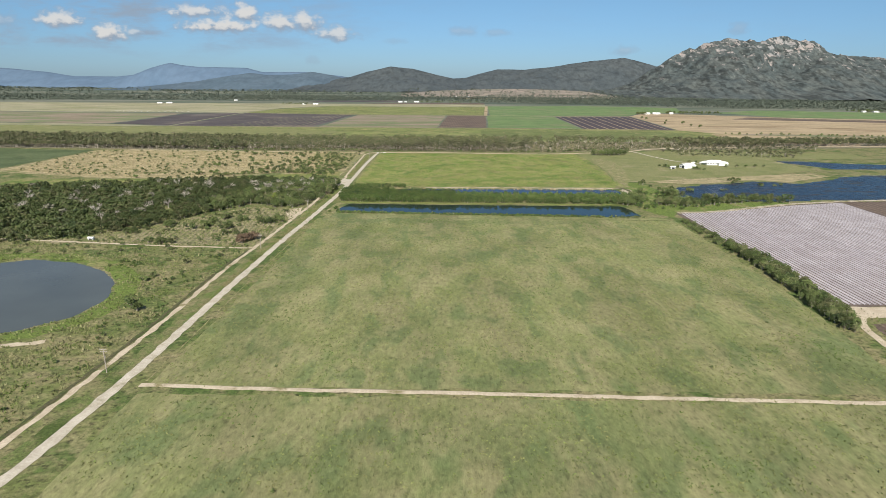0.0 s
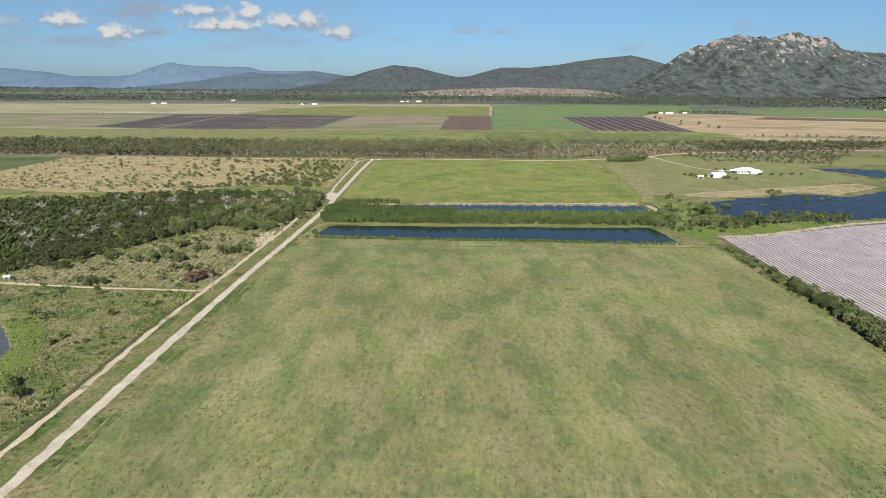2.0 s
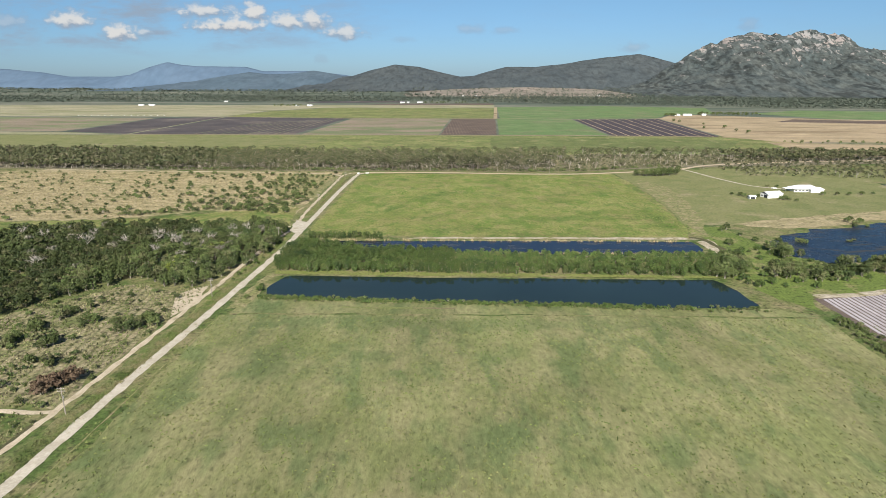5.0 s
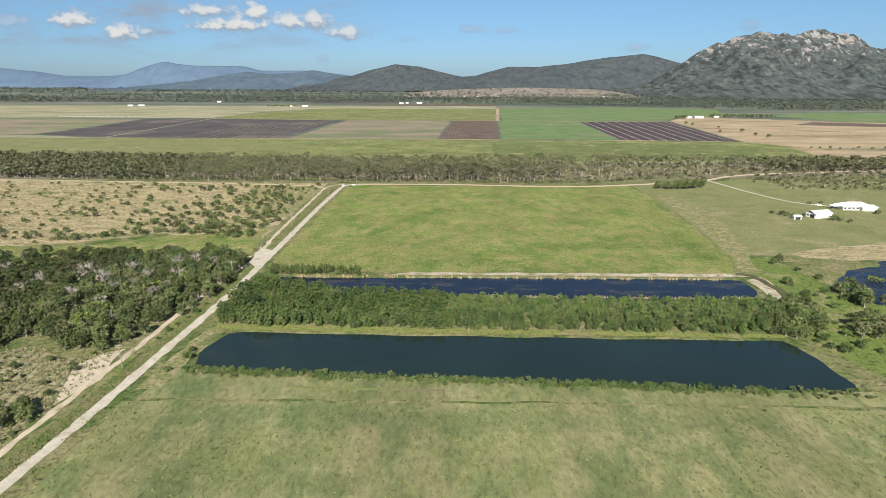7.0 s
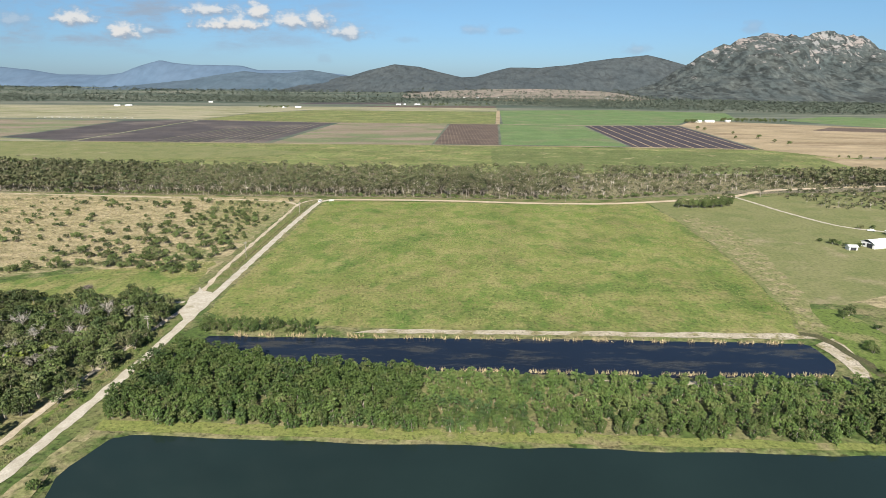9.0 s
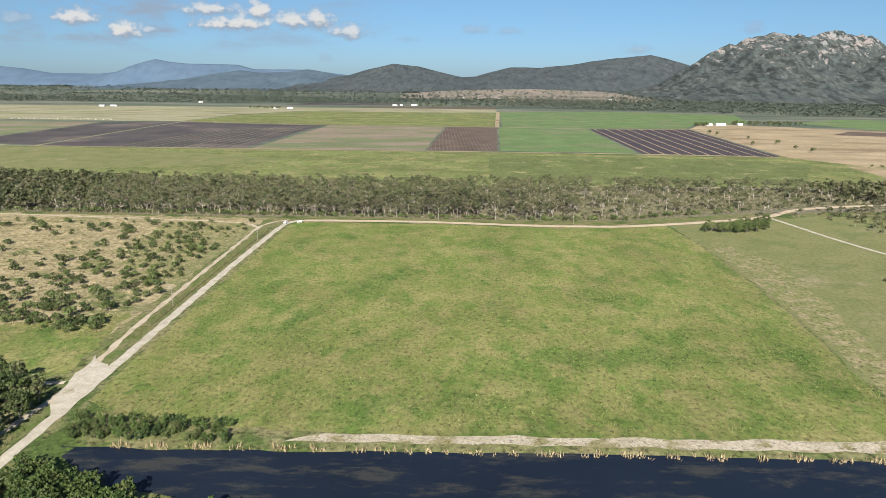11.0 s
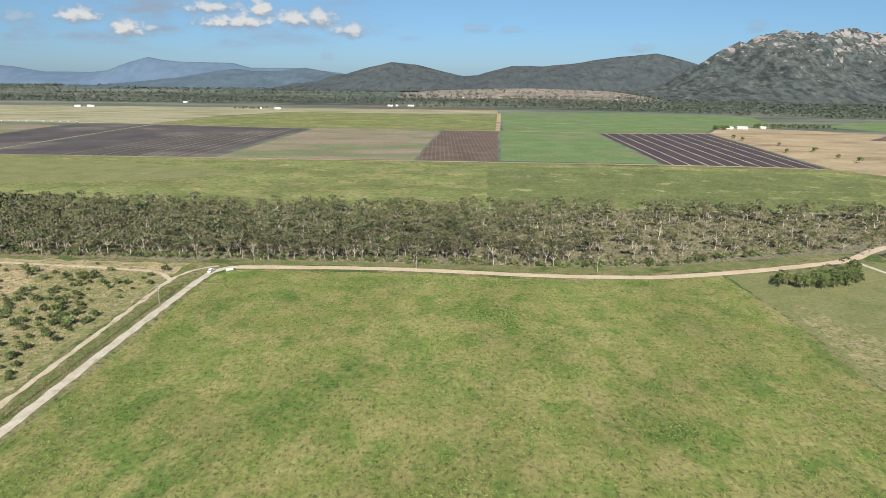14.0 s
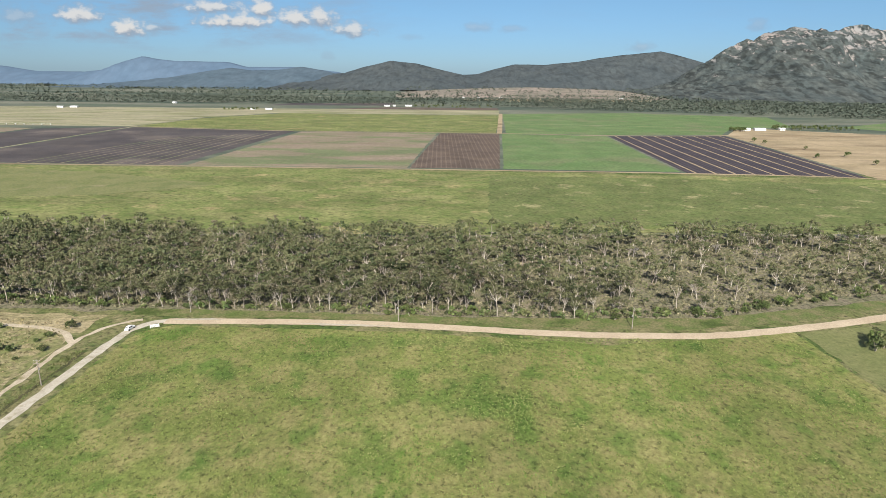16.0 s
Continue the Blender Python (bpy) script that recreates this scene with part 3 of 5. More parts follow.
patch("field_near", [(-97, -300), (-99, 178), (165, 173), (240, 100), (460, -300)], M_FIELD, "patchy olive pasture in the foreground", 0.04)
patch("field_main", [(-98, 183), (-93, 300), (-91, 432), (60, 433), (168, 431), (168, 300), (164, 235), (160, 205), (163, 180)], M_FIELD, "patchy olive grass field between road and hedge", 0.05)
patch("field_lush", [(-87, 580), (-60, 568), (40, 563), (160, 563), (167, 585), (175, 640), (180, 706), (181, 768), (177, 829), (100, 813), (20, 822), (-74, 824), (-85, 815), (-86.5, 700)], M_LUSH, "bright green mown grass field beyond the dam", 0.05)
patch("field_house", [(168, 600), (225, 600), (300, 625), (420, 690), (415, 780), (560, 800), (560, 850), (300, 865), (240, 842), (179, 828), (183, 768), (182, 706), (177, 640)], M_PASTURE, "olive pasture round the farmhouse", 0.044)
patch("field_dry", [(-108, 618), (-173, 640), (-230, 612), (-330, 600), (-480, 640), (-470, 830), (-430, 843), (-106, 832)], M_DRY, "straw-coloured dry grass paddock with scattered shrubs", 0.05, rag=2.5)
patch("field_green_west", [(-484, 640), (-474, 832), (-900, 880), (-900, 620)], M_CROPDARK, "dark green crop field", 0.05)
patch("woodland_floor", [(-1400, 870), (-440, 850), (-100, 838), (100, 832), (150, 836), (255, 872), (700, 930), (1300, 900), (1300, 1010), (420, 985), (270, 990), (130, 982), (30, 970), (-200, 968), (-400, 995), (-1400, 1040)], M_WOODFLOOR, "brown leaf litter under open woodland", 0.06, rag=3, category="woodland floor")
patch("meadow_far", [(-1400, 1040), (-400, 993), (30, 969), (270, 988), (560, 1010), (600, 1120), (455, 1212), (84, 1232), (-262, 1240), (-560, 1238), (-1400, 1236)], M_MEADOW, "patchy green meadow behind the woodland", 0.05, rag=2)
patch("field_fallow", [(-252, 1250), (-14, 1250), (5, 1640), (-225, 1640)], M_FALLOW, "greyish fallow field", 0.06)
patch("field_brown", [(-11, 1250), (86, 1252), (110, 1640), (10, 1642)], M_BROWN, "brown tilled soil field", 0.06)
patch("field_crop", [(90, 1252), (276, 1246), (284, 1622), (114, 1640)], M_CROP, "even green crop field", 0.06)
patch("field_plough", [(280, 1240), (456, 1222), (488, 1645), (288, 1622)], M_PLOW, "dark purple ploughed field with pale tracks", 0.06)
patch("field_dark", [(-264, 1250), (-548, 1252), (-534, 1688), (-238, 1645)], M_DARK, "dark tilled field with faint rows", 0.06)
patch("field_dark_west", [(-558, 1252), (-690, 1300), (-680, 1640), (-544, 1690)], M_DARK, "dark tilled field beside a pale path", 0.06)
patch("field_grey_west", [(-700, 1300), (-1400, 1330), (-1400, 1700), (-690, 1650)], M_FALLOW, "greyish bare field", 0.06)
patch("field_straw_west", [(-1500, 1245), (-566, 1245), (-700, 1290), (-1500, 1325)], M_PALE, "pale stubble strip", 0.055)
patch("field_strip_west", [(-540, 1700), (-240, 1656), (105, 1652), (140, 2100), (-380, 2100), (-505, 1915)], M_MEADOW, "yellow-green meadow strip", 0.06)
patch("field_straw_mid", [(-1500, 1710), (-550, 1700), (-515, 1920), (-390, 2110), (140, 2110), (150, 2300), (-1700, 2240)], M_PALE, "pale dry stubble field", 0.055)
patch("field_green_mid", [(122, 1650), (286, 1640), (490, 1665), (560, 1790), (700, 1835), (790, 2130), (500, 2240), (150, 2160)], M_CROP, "bright green crop field", 0.06)
patch("field_tan_east", [(462, 1218), (520, 1140), (900, 1090), (1500, 1000), (1500, 1500), (900, 1640), (620, 1790), (560, 1775), (493, 1650)], M_TAN, "pale tan stubble field", 0.06)
patch("field_green_east", [(900, 1650), (1500, 1510), (1700, 1850), (1000, 2000), (800, 1850)], M_CROP, "green field before the mountain", 0.06)
patch("meadow_dry", [(-1390, 1200), (-560, 1233), (-330, 1200), (-170, 1140), (-250, 1085), (-420, 1050), (-900, 1050), (-1390, 1070)], M_PASTURE, "straw-coloured part of the far meadow", 0.06, rag=5, step=14)
patch("meadow_east", [(73, 1208), (253, 1201), (410, 1180), (457, 1153), (366, 999), (196, 1002), (62, 1007)], M_MEADOW_EAST, "dark green meadow with pale tufts", 0.055, rag=2)
patch("field_tilled_far", [(-534, 2431), (-168, 2483), (-165, 2625), (-488, 2577)], M_DARK, "dark tilled strip before far woods", 0.065, rag=4, step=20)
patch("field_tilled_north", [(-305, 2298), (148, 2302), (154, 2414), (-159, 2397)], M_BROWN, "brown tilled strip before far woods", 0.066, rag=4, step=20)
patch("field_pink_east", [(491, 1138), (559, 1120), (764, 1090), (638, 946), (530, 968), (478, 999)], M_TAN, "pinkish tan bare field behind the woodland", 0.066, rag=2)
patch("field_mulch", [(180, 261), (178, 456), (210, 462), (280, 490), (335, 505), (350, 262)], M_BED, "brown bed soil under rows of mulch film", 0.05)
patch("field_bare_east", [(337, 300), (336, 505), (460, 520), (520, 300)], M_BROWN, "bare brown soil field", 0.055)

ROAD = [(-124, 60), (-112, 133), (-109.8, 155), (-106.8, 200), (-104.2, 280), (-100.8, 370), (-96.8, 430), (-94.3, 475), (-91.7, 523), (-91, 570), (-91, 650), (-91, 720), (-90, 775), (-89, 806), (-86, 822), (-74, 829), (-30, 829), (16, 828)]
ribbon("road_gravel", ROAD, 3.8, M_GRAVEL, "pale gravel farm road", 0.12, rag=0.45, step=1.6)
ribbon("road_clay", [(-78, 828), (-30, 829.5), (16, 828.5), (84, 822.5), (128, 822.5), (151, 825), (190, 835), (230, 848), (262, 861), (302, 889), (370, 909), (482, 929), (700, 950)], 5.6, M_CLAY, "pale orange clay road along the woodland", 0.125)
ribbon("road_track", [(-131, 60), (-123, 148), (-121, 171), (-119, 202), (-117, 250), (-116, 312), (-112, 371), (-109, 423), (-106, 470), (-104.5, 515), (-101, 560), (-98, 591), (-101, 634), (-102, 690), (-103, 776), (-103.5, 800), (-101, 816), (-95, 825), (-88, 829)], 2.3, M_TRACK, "dirt track beside the gravel road", 0.1, rag=0.6, step=1.8)
ribbon("verge", [(-125, 60), (-115.5, 140), (-111, 200), (-108.5, 300), (-104.5, 400), (-100, 450), (-98, 520), (-96, 600), (-96.5, 700), (-97, 790)], 6.0, M_VERGE, "dark weedy verge between road and track", 0.07, rag=0.8, category="verge")
ribbon("road_field_track", [(-101, 183.5), (-53, 181), (3, 179.5), (58, 177.5), (130, 175), (260, 171)], 2.3, M_TRACK, "dirt track across the grass field", 0.09)
ribbon("road_side_track", [(-112, 352), (-125, 352), (-150, 354), (-175, 356), (-300, 372)], 2.2, M_TRACK, "pale side track through scrub", 0.09)
ribbon("road_west_track", [(-103.5, 806), (-111, 814), (-119, 818), (-132, 820.5), (-200, 828), (-440, 846)], 2.6, M_TRACK, "dirt track along the woodland edge", 0.11)
ribbon("driveway", [(262, 861), (268, 834), (276, 795), (290, 756), (312, 739)], 3.0, M_GRAVEL, "pale gravel driveway to the farmhouse", 0.11)
ribbon("path_fields_west", [(-553, 1243), (-541, 1686), (-506, 1914)], 5.0, M_PALE, "pale path between tilled fields", 0.1)
ribbon("path_fields_south", [(-560, 1245), (-262, 1244), (84, 1240), (277, 1236), (457, 1216), (520, 1135)], 6.0, M_TAN, "pale headland path along the fields", 0.1)
ribbon("path_fields_north", [(-545, 1694), (-238, 1650), (110, 1647), (286, 1631), (488, 1655), (560, 1760)], 6.0, M_TAN, "pale path behind the fields", 0.1)
ribbon("path_fields_mid", [(110, 1640), (128, 1900), (146, 2160)], 9.0, M_TAN, "pale path between meadow and crop", 0.1)
ribbon("path_crop_north", [(146, 1855), (257, 1843), (473, 1812)], 5.0, M_PALE, "pale grass path between green crops", 0.1)
patch("scrub_clearing", [(-113.5, 356), (-112, 440), (-124, 462), (-150, 472), (-178, 438), (-198, 398), (-228, 376), (-262, 360), (-180, 359)], M_CLEARING, "rank straw grass in a clearing of the scrub", 0.045, rag=3, category="clearing")
patch("verge_lush", [(-104.5, 432), (-99.5, 440), (-97.2, 475), (-95, 520), (-94, 556), (-97, 556), (-101.5, 520), (-103, 480), (-106, 445)], M_BANKLUSH, "lush green weeds between road and track", 0.085, rag=1.0, step=2.5, category="verge")
ribbon("drain", [(161, 566), (168, 562), (170, 549), (171, 539), (170, 525)], 4.0, M_WETSHADE, "dark wet drain beside the sandy bank", 0.1, rag=0.8, step=2.0, category="ditch")
patch("field_bare_south", [(182, 240), (177, 216), (186, 176), (420, 176), (420, 246)], M_BROWN, "bare brown soil beside a farm track", 0.05)
patch("farm_yard", [(180, 248), (181, 260), (215, 261), (260, 258), (260, 250), (205, 247)], M_TRACK, "pale trampled yard at the mulch field's corner", 0.07, category="yard")
ribbon("road_east_track", [(205, 253), (188, 251), (178, 240), (174, 224), (174, 206), (182, 178), (200, 150)], 3.2, M_TRACK, "pale farm track round the field corner", 0.1)
ribbon("headland_track", [(180, 459), (212, 464), (282, 493), (337, 508), (420, 520)], 5.0, M_SAND, "pale sandy headland beside the mulch field", 0.09, rag=0.9)
patch("field_green_paddock", [(-105, 598), (-111, 654), (-135, 647), (-172, 633), (-205, 613), (-330, 597), (-420, 590), (-420, 560), (-260, 568), (-172, 578), (-120, 592)], M_LUSH, "green grass strip beside the scrub", 0.055, rag=2)
ribbon("road_scrub_track", [(-101, 591), (-120, 589), (-141, 581.5), (-172, 572), (-260, 566)], 2.2, M_TRACK, "pale track beside the scrub forest", 0.1)
patch("junction", [(-102.5, 612), (-99, 606), (-93.2, 604), (-89.6, 592), (-90, 578), (-93, 570), (-96.5, 577), (-100, 592)], M_GRAVEL, "widened pale gravel junction", 0.19, rag=1.0, step=2, category="road")
patch("straw_strip", [(165, 568), (173, 567), (190, 620), (204, 690), (208, 745), (195, 790), (185, 770), (184, 700), (178, 636), (170, 588)], M_STRAWY, "strip of dry straw grass at the field's edge", 0.058, rag=2.2)
patch("lagoon_shore", [(204, 603), (232, 592), (252, 594), (284, 602), (312, 618), (350, 607), (410, 645), (400, 665), (310, 640), (225, 612)], M_DRY, "straw-coloured grass along the lagoon", 0.056, rag=2.5)
patch("east_bank", [(152, 484), (158, 462), (172, 440), (178, 458), (214, 466), (290, 497), (285, 503), (247, 509), (218, 510), (205, 524), (199, 550), (194, 594), (178, 596), (168, 560), (166, 520)], M_BANKLUSH, "lush green swamp grass between dam and lagoon", 0.055, rag=1.5, category="bank")
ribbon("pond_rim", [(-262, 329), (-229, 333), (-199, 327), (-175, 311), (-159, 292), (-151, 268), (-153, 241), (-168, 224), (-204, 208)], 11.0, M_BANKLUSH, "bright green grass rim of the pond", 0.05, rag=1.6, category="bank", drape=True)
ribbon("pond_track", [(-260, 218), (-200, 207), (-168, 212.5), (-154, 217.5)], 3.5, M_TRACK, "bare dirt track by the pond", 0.08, rag=0.8)
ribbon("fence_line", [(-100, 186), (-97.6, 280), (-94.2, 370), (-91, 425)], 0.55, M_STRAWY, "narrow worn line along the field's edge", 0.1, rag=0.25, category="track")
ribbon("worn_strip", [(-40, 442), (-26, 441), (-8, 441), (11, 441)], 1.6, M_WORN, "worn soil strip below the dam", 0.1, rag=0.35, step=3.0, category="track")
patch("field_strip_east", [(720, 1560), (1500, 1340), (1500, 1420), (800, 1640)], M_BROWN, "brown tilled strip in stubble", 0.07, rag=2)
patch("field_strip_south", [(540, 1125), (900, 1070), (1300, 1010), (1300, 1040), (900, 1110), (560, 1150)], M_FALLOW, "greyish headland strip", 0.07, rag=2)
patch("bare_dirt", [(-107.5, 446), (-110, 470), (-116, 466), (-121, 456), (-116, 444), (-111, 428)], M_TRACK, "bare reddish dirt beside the track", 0.085, rag=1.4, category="bare ground")
patch("dam_corner", [(-91, 438), (-83, 441), (-82, 458), (-84.5, 474), (-82, 486), (-86.5, 490), (-89, 470)], M_STRAWY, "straw-coloured bank between road and dam", 0.06, rag=1.0, category="bank")
patch("woodland_verge", [(-96, 833.5), (-30, 834), (60, 829), (128, 828), (190, 841), (250, 866), (240, 868), (150, 842), (60, 838), (-40, 841), (-96, 842)], M_VERGE, "green weedy verge before the woodland", 0.075, rag=1.4, category="verge")
patch("scrub_ground", [(-106.5, 690), (-106.5, 806), (-114, 814), (-130, 818), (-170, 822), (-165, 760), (-140, 700)], M_STRAWY, "straw-coloured scrubby ground beside the track", 0.065, rag=3, category="bare ground")
ribbon("wood_track", [(-760, 1012), (-400, 990), (-200, 966), (30, 968), (130, 980), (270, 986), (420, 984), (700, 985)], 4.0, M_PALE, "pale track behind the woodland", 0.1, rag=0.8, step=8)
# Flat ribbon whose dark colour stands in for the ditch's shadow.
ribbon("ditch", [(-126, 140), (-123.6, 172), (-121.6, 202), (-119.6, 250), (-118.5, 312), (-115, 345)], 1.7, M_WETSHADE, "flat ditch strip beside the dirt track, its shadow painted dark", 0.09, rag=0.5, category="ditch")
ribbon("road_ditch", [(-95.5, 640), (-95.8, 700), (-95.6, 760), (-94.5, 800)], 1.6, M_WETSHADE, "dark weedy ditch between road and track", 0.09, rag=0.5, category="ditch")


# ---- hills and mountain ----
def fbm(X, Y, size, octaves=5, rough=0.5, seed=0.0):
    out, amp, total = np.zeros(np.shape(X)), 1.0, 0.0
    flat_x, flat_y = np.ravel(X), np.ravel(Y)
    for o in range(octaves):
        s = size / 2 ** o
        v = np.array([noise.noise((x / s + seed, y / s - seed, seed + 3.7 * o)) for x, y in zip(flat_x, flat_y)])
        out, amp, total = out + amp * v.reshape(np.shape(X)), amp * rough, total + amp
    return out / total


def range_of_hills(name, crest, front, ridge, rear, cols, rows, material, label, rugged, grain, power=1.4, seed=1.0, category="hill", boulders=0.0):
    """Hills whose crest has the given heights by x, with spurs and gullies running down to the plain."""
    cx, cz = np.array(crest, float).T
    xs = np.linspace(cx[0], cx[-1], cols)
    ys = np.r_[np.linspace(front, ridge, rows), np.linspace(ridge, rear, rows // 3)[1:]]
    X, Y = np.meshgrid(xs, ys)
    n1 = fbm(X, Y, grain, 6, 0.55, seed)
    top = np.interp(X + rugged * 0.6 * n1, cx, cz)
    rise_at = np.where(Y < ridge, np.clip((Y - front - 0.25 * (ridge - front) * np.clip(n1, -1, 1)) / (ridge - front), 0, 1) ** power,
                       np.clip((rear - Y) / (rear - ridge), 0, 1))
    spur = 1 - np.abs(fbm(X * 1.6, Y * 0.7, grain * 0.8, 5, 0.55, seed + 5)) * 2.0
    Z = top * rise_at * (1 + 0.35 * (spur - 0.6) * (1 - rise_at ** 3)) + rugged * n1 * rise_at * 0.35
    if boulders:
        knob = 0.5 - np.abs(fbm(X, Y, 130.0, 4, 0.6, seed + 9))
        Z = Z + boulders * (knob - 0.25) * np.clip(rise_at * 1.6, 0, 1)
    V = np.stack([X, Y, np.maximum(Z, 0) - 0.5], -1).reshape(-1, 3)
    n, m = len(xs), len(ys)
    k = (np.arange(m - 1)[:, None] * n + np.arange(n - 1)).ravel()
    ob = new(name, solid(name, V, np.stack([k, k + 1, k + n + 1, k + n], -1), material))
    return tagged(ob, label, category, kind="structure")


range_of_hills("mountain", [(900, 0), (1050, 25), (1169, 70), (1231, 128), (1388, 226), (1547, 290), (1677, 318), (1760, 300), (1845, 312), (2010, 324), (2180, 304), (2294, 228), (2464, 219), (2628, 204), (3100, 150), (3600, 0)],
               2750, 3800, 4300, 300, 110, M_ROCKHILL, "rugged granite mountain with grey boulders and scrub, haze painted in", 55, 420, 1.3, 2.0, "mountain", 55.0)
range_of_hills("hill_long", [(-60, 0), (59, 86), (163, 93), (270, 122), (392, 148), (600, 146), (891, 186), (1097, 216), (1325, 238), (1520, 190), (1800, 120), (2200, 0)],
               3950, 4700, 4950, 140, 40, M_HILL, "long wooded hill with grey-green haze painted in", 34, 330, 0.9, 7.0)
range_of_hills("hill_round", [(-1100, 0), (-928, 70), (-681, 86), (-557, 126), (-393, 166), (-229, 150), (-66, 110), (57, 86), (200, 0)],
               3900, 4600, 4850, 110, 36, M_HILL, "rounded wooded hill on the plain with haze painted in", 26, 300, 1.0, 4.0)
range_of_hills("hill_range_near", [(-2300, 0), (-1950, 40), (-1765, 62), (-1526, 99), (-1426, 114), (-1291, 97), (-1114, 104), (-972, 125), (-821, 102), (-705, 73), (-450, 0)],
               4000, 4650, 4860, 120, 24, M_FARHILL_A, "low wooded hills with blue-grey haze painted in", 14, 240, 1.0, 9.0)
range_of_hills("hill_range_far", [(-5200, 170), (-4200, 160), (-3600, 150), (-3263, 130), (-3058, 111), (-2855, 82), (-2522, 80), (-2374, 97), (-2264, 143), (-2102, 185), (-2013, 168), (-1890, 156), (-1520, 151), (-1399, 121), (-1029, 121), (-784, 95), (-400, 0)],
               4500, 4880, 5080, 200, 16, M_FARHILL, "distant mountain range with blue haze painted in", 16, 260, 0.8, 12.0)


# ---- trees ----
def tube(points, radii, sides=5):
    p = np.array(points, float)
    d = np.gradient(p, axis=0)
    V = []
    for q, w, r in zip(p, d, radii):
        w = w / (np.linalg.norm(w) + 1e-9)
        a = np.cross(w, (0.9, 0.1, 0.4))
        a /= np.linalg.norm(a)
        b = np.cross(w, a)
        for k in range(sides):
            g = 2 * math.pi * k / sides
            V.append(q + r * (a * math.cos(g) + b * math.sin(g)))
    F = []
    for i in range(len(p) - 1):
        for k in range(sides):
            s, e = i * sides + k, i * sides + (k + 1) % sides
            F += [(s, e, e + sides), (s, e + sides, s + sides)]
    return np.array(V), np.array(F)


def join(pieces):
    V, F, k = [], [], 0
    for v, f in pieces:
        V.append(v)
        F.append(f + k)
        k += len(v)
    return np.vstack(V), np.vstack(F)


def cards(rng, C, size, N=None, loose=0.7, up=0.3):
    """Leaf sprays: small three-cornered blades at the places C, roughly facing along N."""
    n = len(C)
    free = rng.normal(size=(n, 3))
    N = free + (0, 0, up) if N is None else N + loose * free
    N /= np.linalg.norm(N, axis=1)[:, None]
    A = np.cross(N, rng.normal(size=(n, 3)))
    A /= np.linalg.norm(A, axis=1)[:, None]
    B = np.cross(N, A)
    w = (size * rng.uniform(0.6, 1.35, n))[:, None]
    V = np.stack([C - A * w - B * w * 0.5, C + A * w - B * w * 0.5, C + B * w], 1).reshape(-1, 3)
    return V, np.arange(3 * n).reshape(-1, 3)


def cluster(rng, n, centre, radius, squash=0.75, hollow=0.5):
    """Places on a clump of leaves and the way out of it at each."""
    d = rng.normal(size=(n, 3))
    d /= np.linalg.norm(d, axis=1)[:, None]
    d[:, 2] = np.where(d[:, 2] < -0.35, -d[:, 2], d[:, 2])
    out = d * (1, 1, 1 / squash)
    return np.array(centre) + d * (1, 1, squash) * rng.uniform(hollow, 1.08, n)[:, None] * radius, out / np.linalg.norm(out, axis=1)[:, None]


def gum(rng, leaves=50, leaf=0.29, limbs=True):
    """An open woodland tree: slim leaning trunk, forked limbs, spreading tufts of leaves with gaps between them."""
    H = rng.uniform(7.0, 10.5)
    lean = rng.normal(0, 0.7, 2)
    fork = np.array([lean[0] * 0.6, lean[1] * 0.6, H * rng.uniform(0.28, 0.42)])
    wood = [tube([(0, 0, -0.3), fork * 0.5 + (0.15, 0, 0), fork], [0.19, 0.15, 0.12])]
    green, faces = [], []
    for k in range(rng.integers(6, 9)):
        g = 2.4 * k + rng.uniform(-0.5, 0.5)
        out = rng.uniform(0.6, 3.2)
        tip = np.array([lean[0] + out * math.cos(g), lean[1] + out * math.sin(g), H * rng.uniform(0.5, 0.92)])
        mid = (fork + tip) / 2 + rng.normal(0, 0.3, 3)
        if limbs:
            wood.append(tube([fork, mid, tip], [0.10, 0.07, 0.03], 4))
        C, N = cluster(rng, leaves, tip, rng.uniform(1.0, 1.8), 0.6, 0.45)
        green.append(C)
        faces.append(N)
    return join(wood), cards(rng, np.vstack(green), leaf, np.vstack(faces))


def broad(rng, H=6.5, spread=2.9, leaves=60, leaf=0.29, lobes=13, stems=3, size=1.0, low=-0.55, loose=0.7):
    """A dense rounded small tree or tall shrub, leafy almost to the ground."""
    wood, green, faces = [], [], []
    for k in range(stems):
        g = 2.1 * k + rng.uniform(0, 1)
        wood.append(tube([(0.15 * math.cos(g), 0.15 * math.sin(g), -0.2), (0.5 * math.cos(g), 0.5 * math.sin(g), H * 0.35), (spread * 0.5 * math.cos(g), spread * 0.5 * math.sin(g), H * 0.7)], [0.12, 0.08, 0.04], 4))
    for k in range(lobes):
        g, u = 2.4 * k + rng.uniform(-0.5, 0.5), (k + 0.5) / lobes
        up = low + (0.95 - low) * u
        r = spread * 0.72 * math.sqrt(max(0.05 if up > 0 else 0.45, 1 - min(1.0, up * up))) * rng.uniform(0.75, 1.15)
        c = (r * math.cos(g), r * math.sin(g), H * (0.5 + 0.36 * up) * rng.uniform(0.9, 1.1))
        C, N = cluster(rng, leaves, c, size * spread * rng.uniform(0.28, 0.46), 0.85, 0.8)
        green.append(C)
        faces.append(N)
    return join(wood), cards(rng, np.vstack(green), leaf, np.vstack(faces), loose)


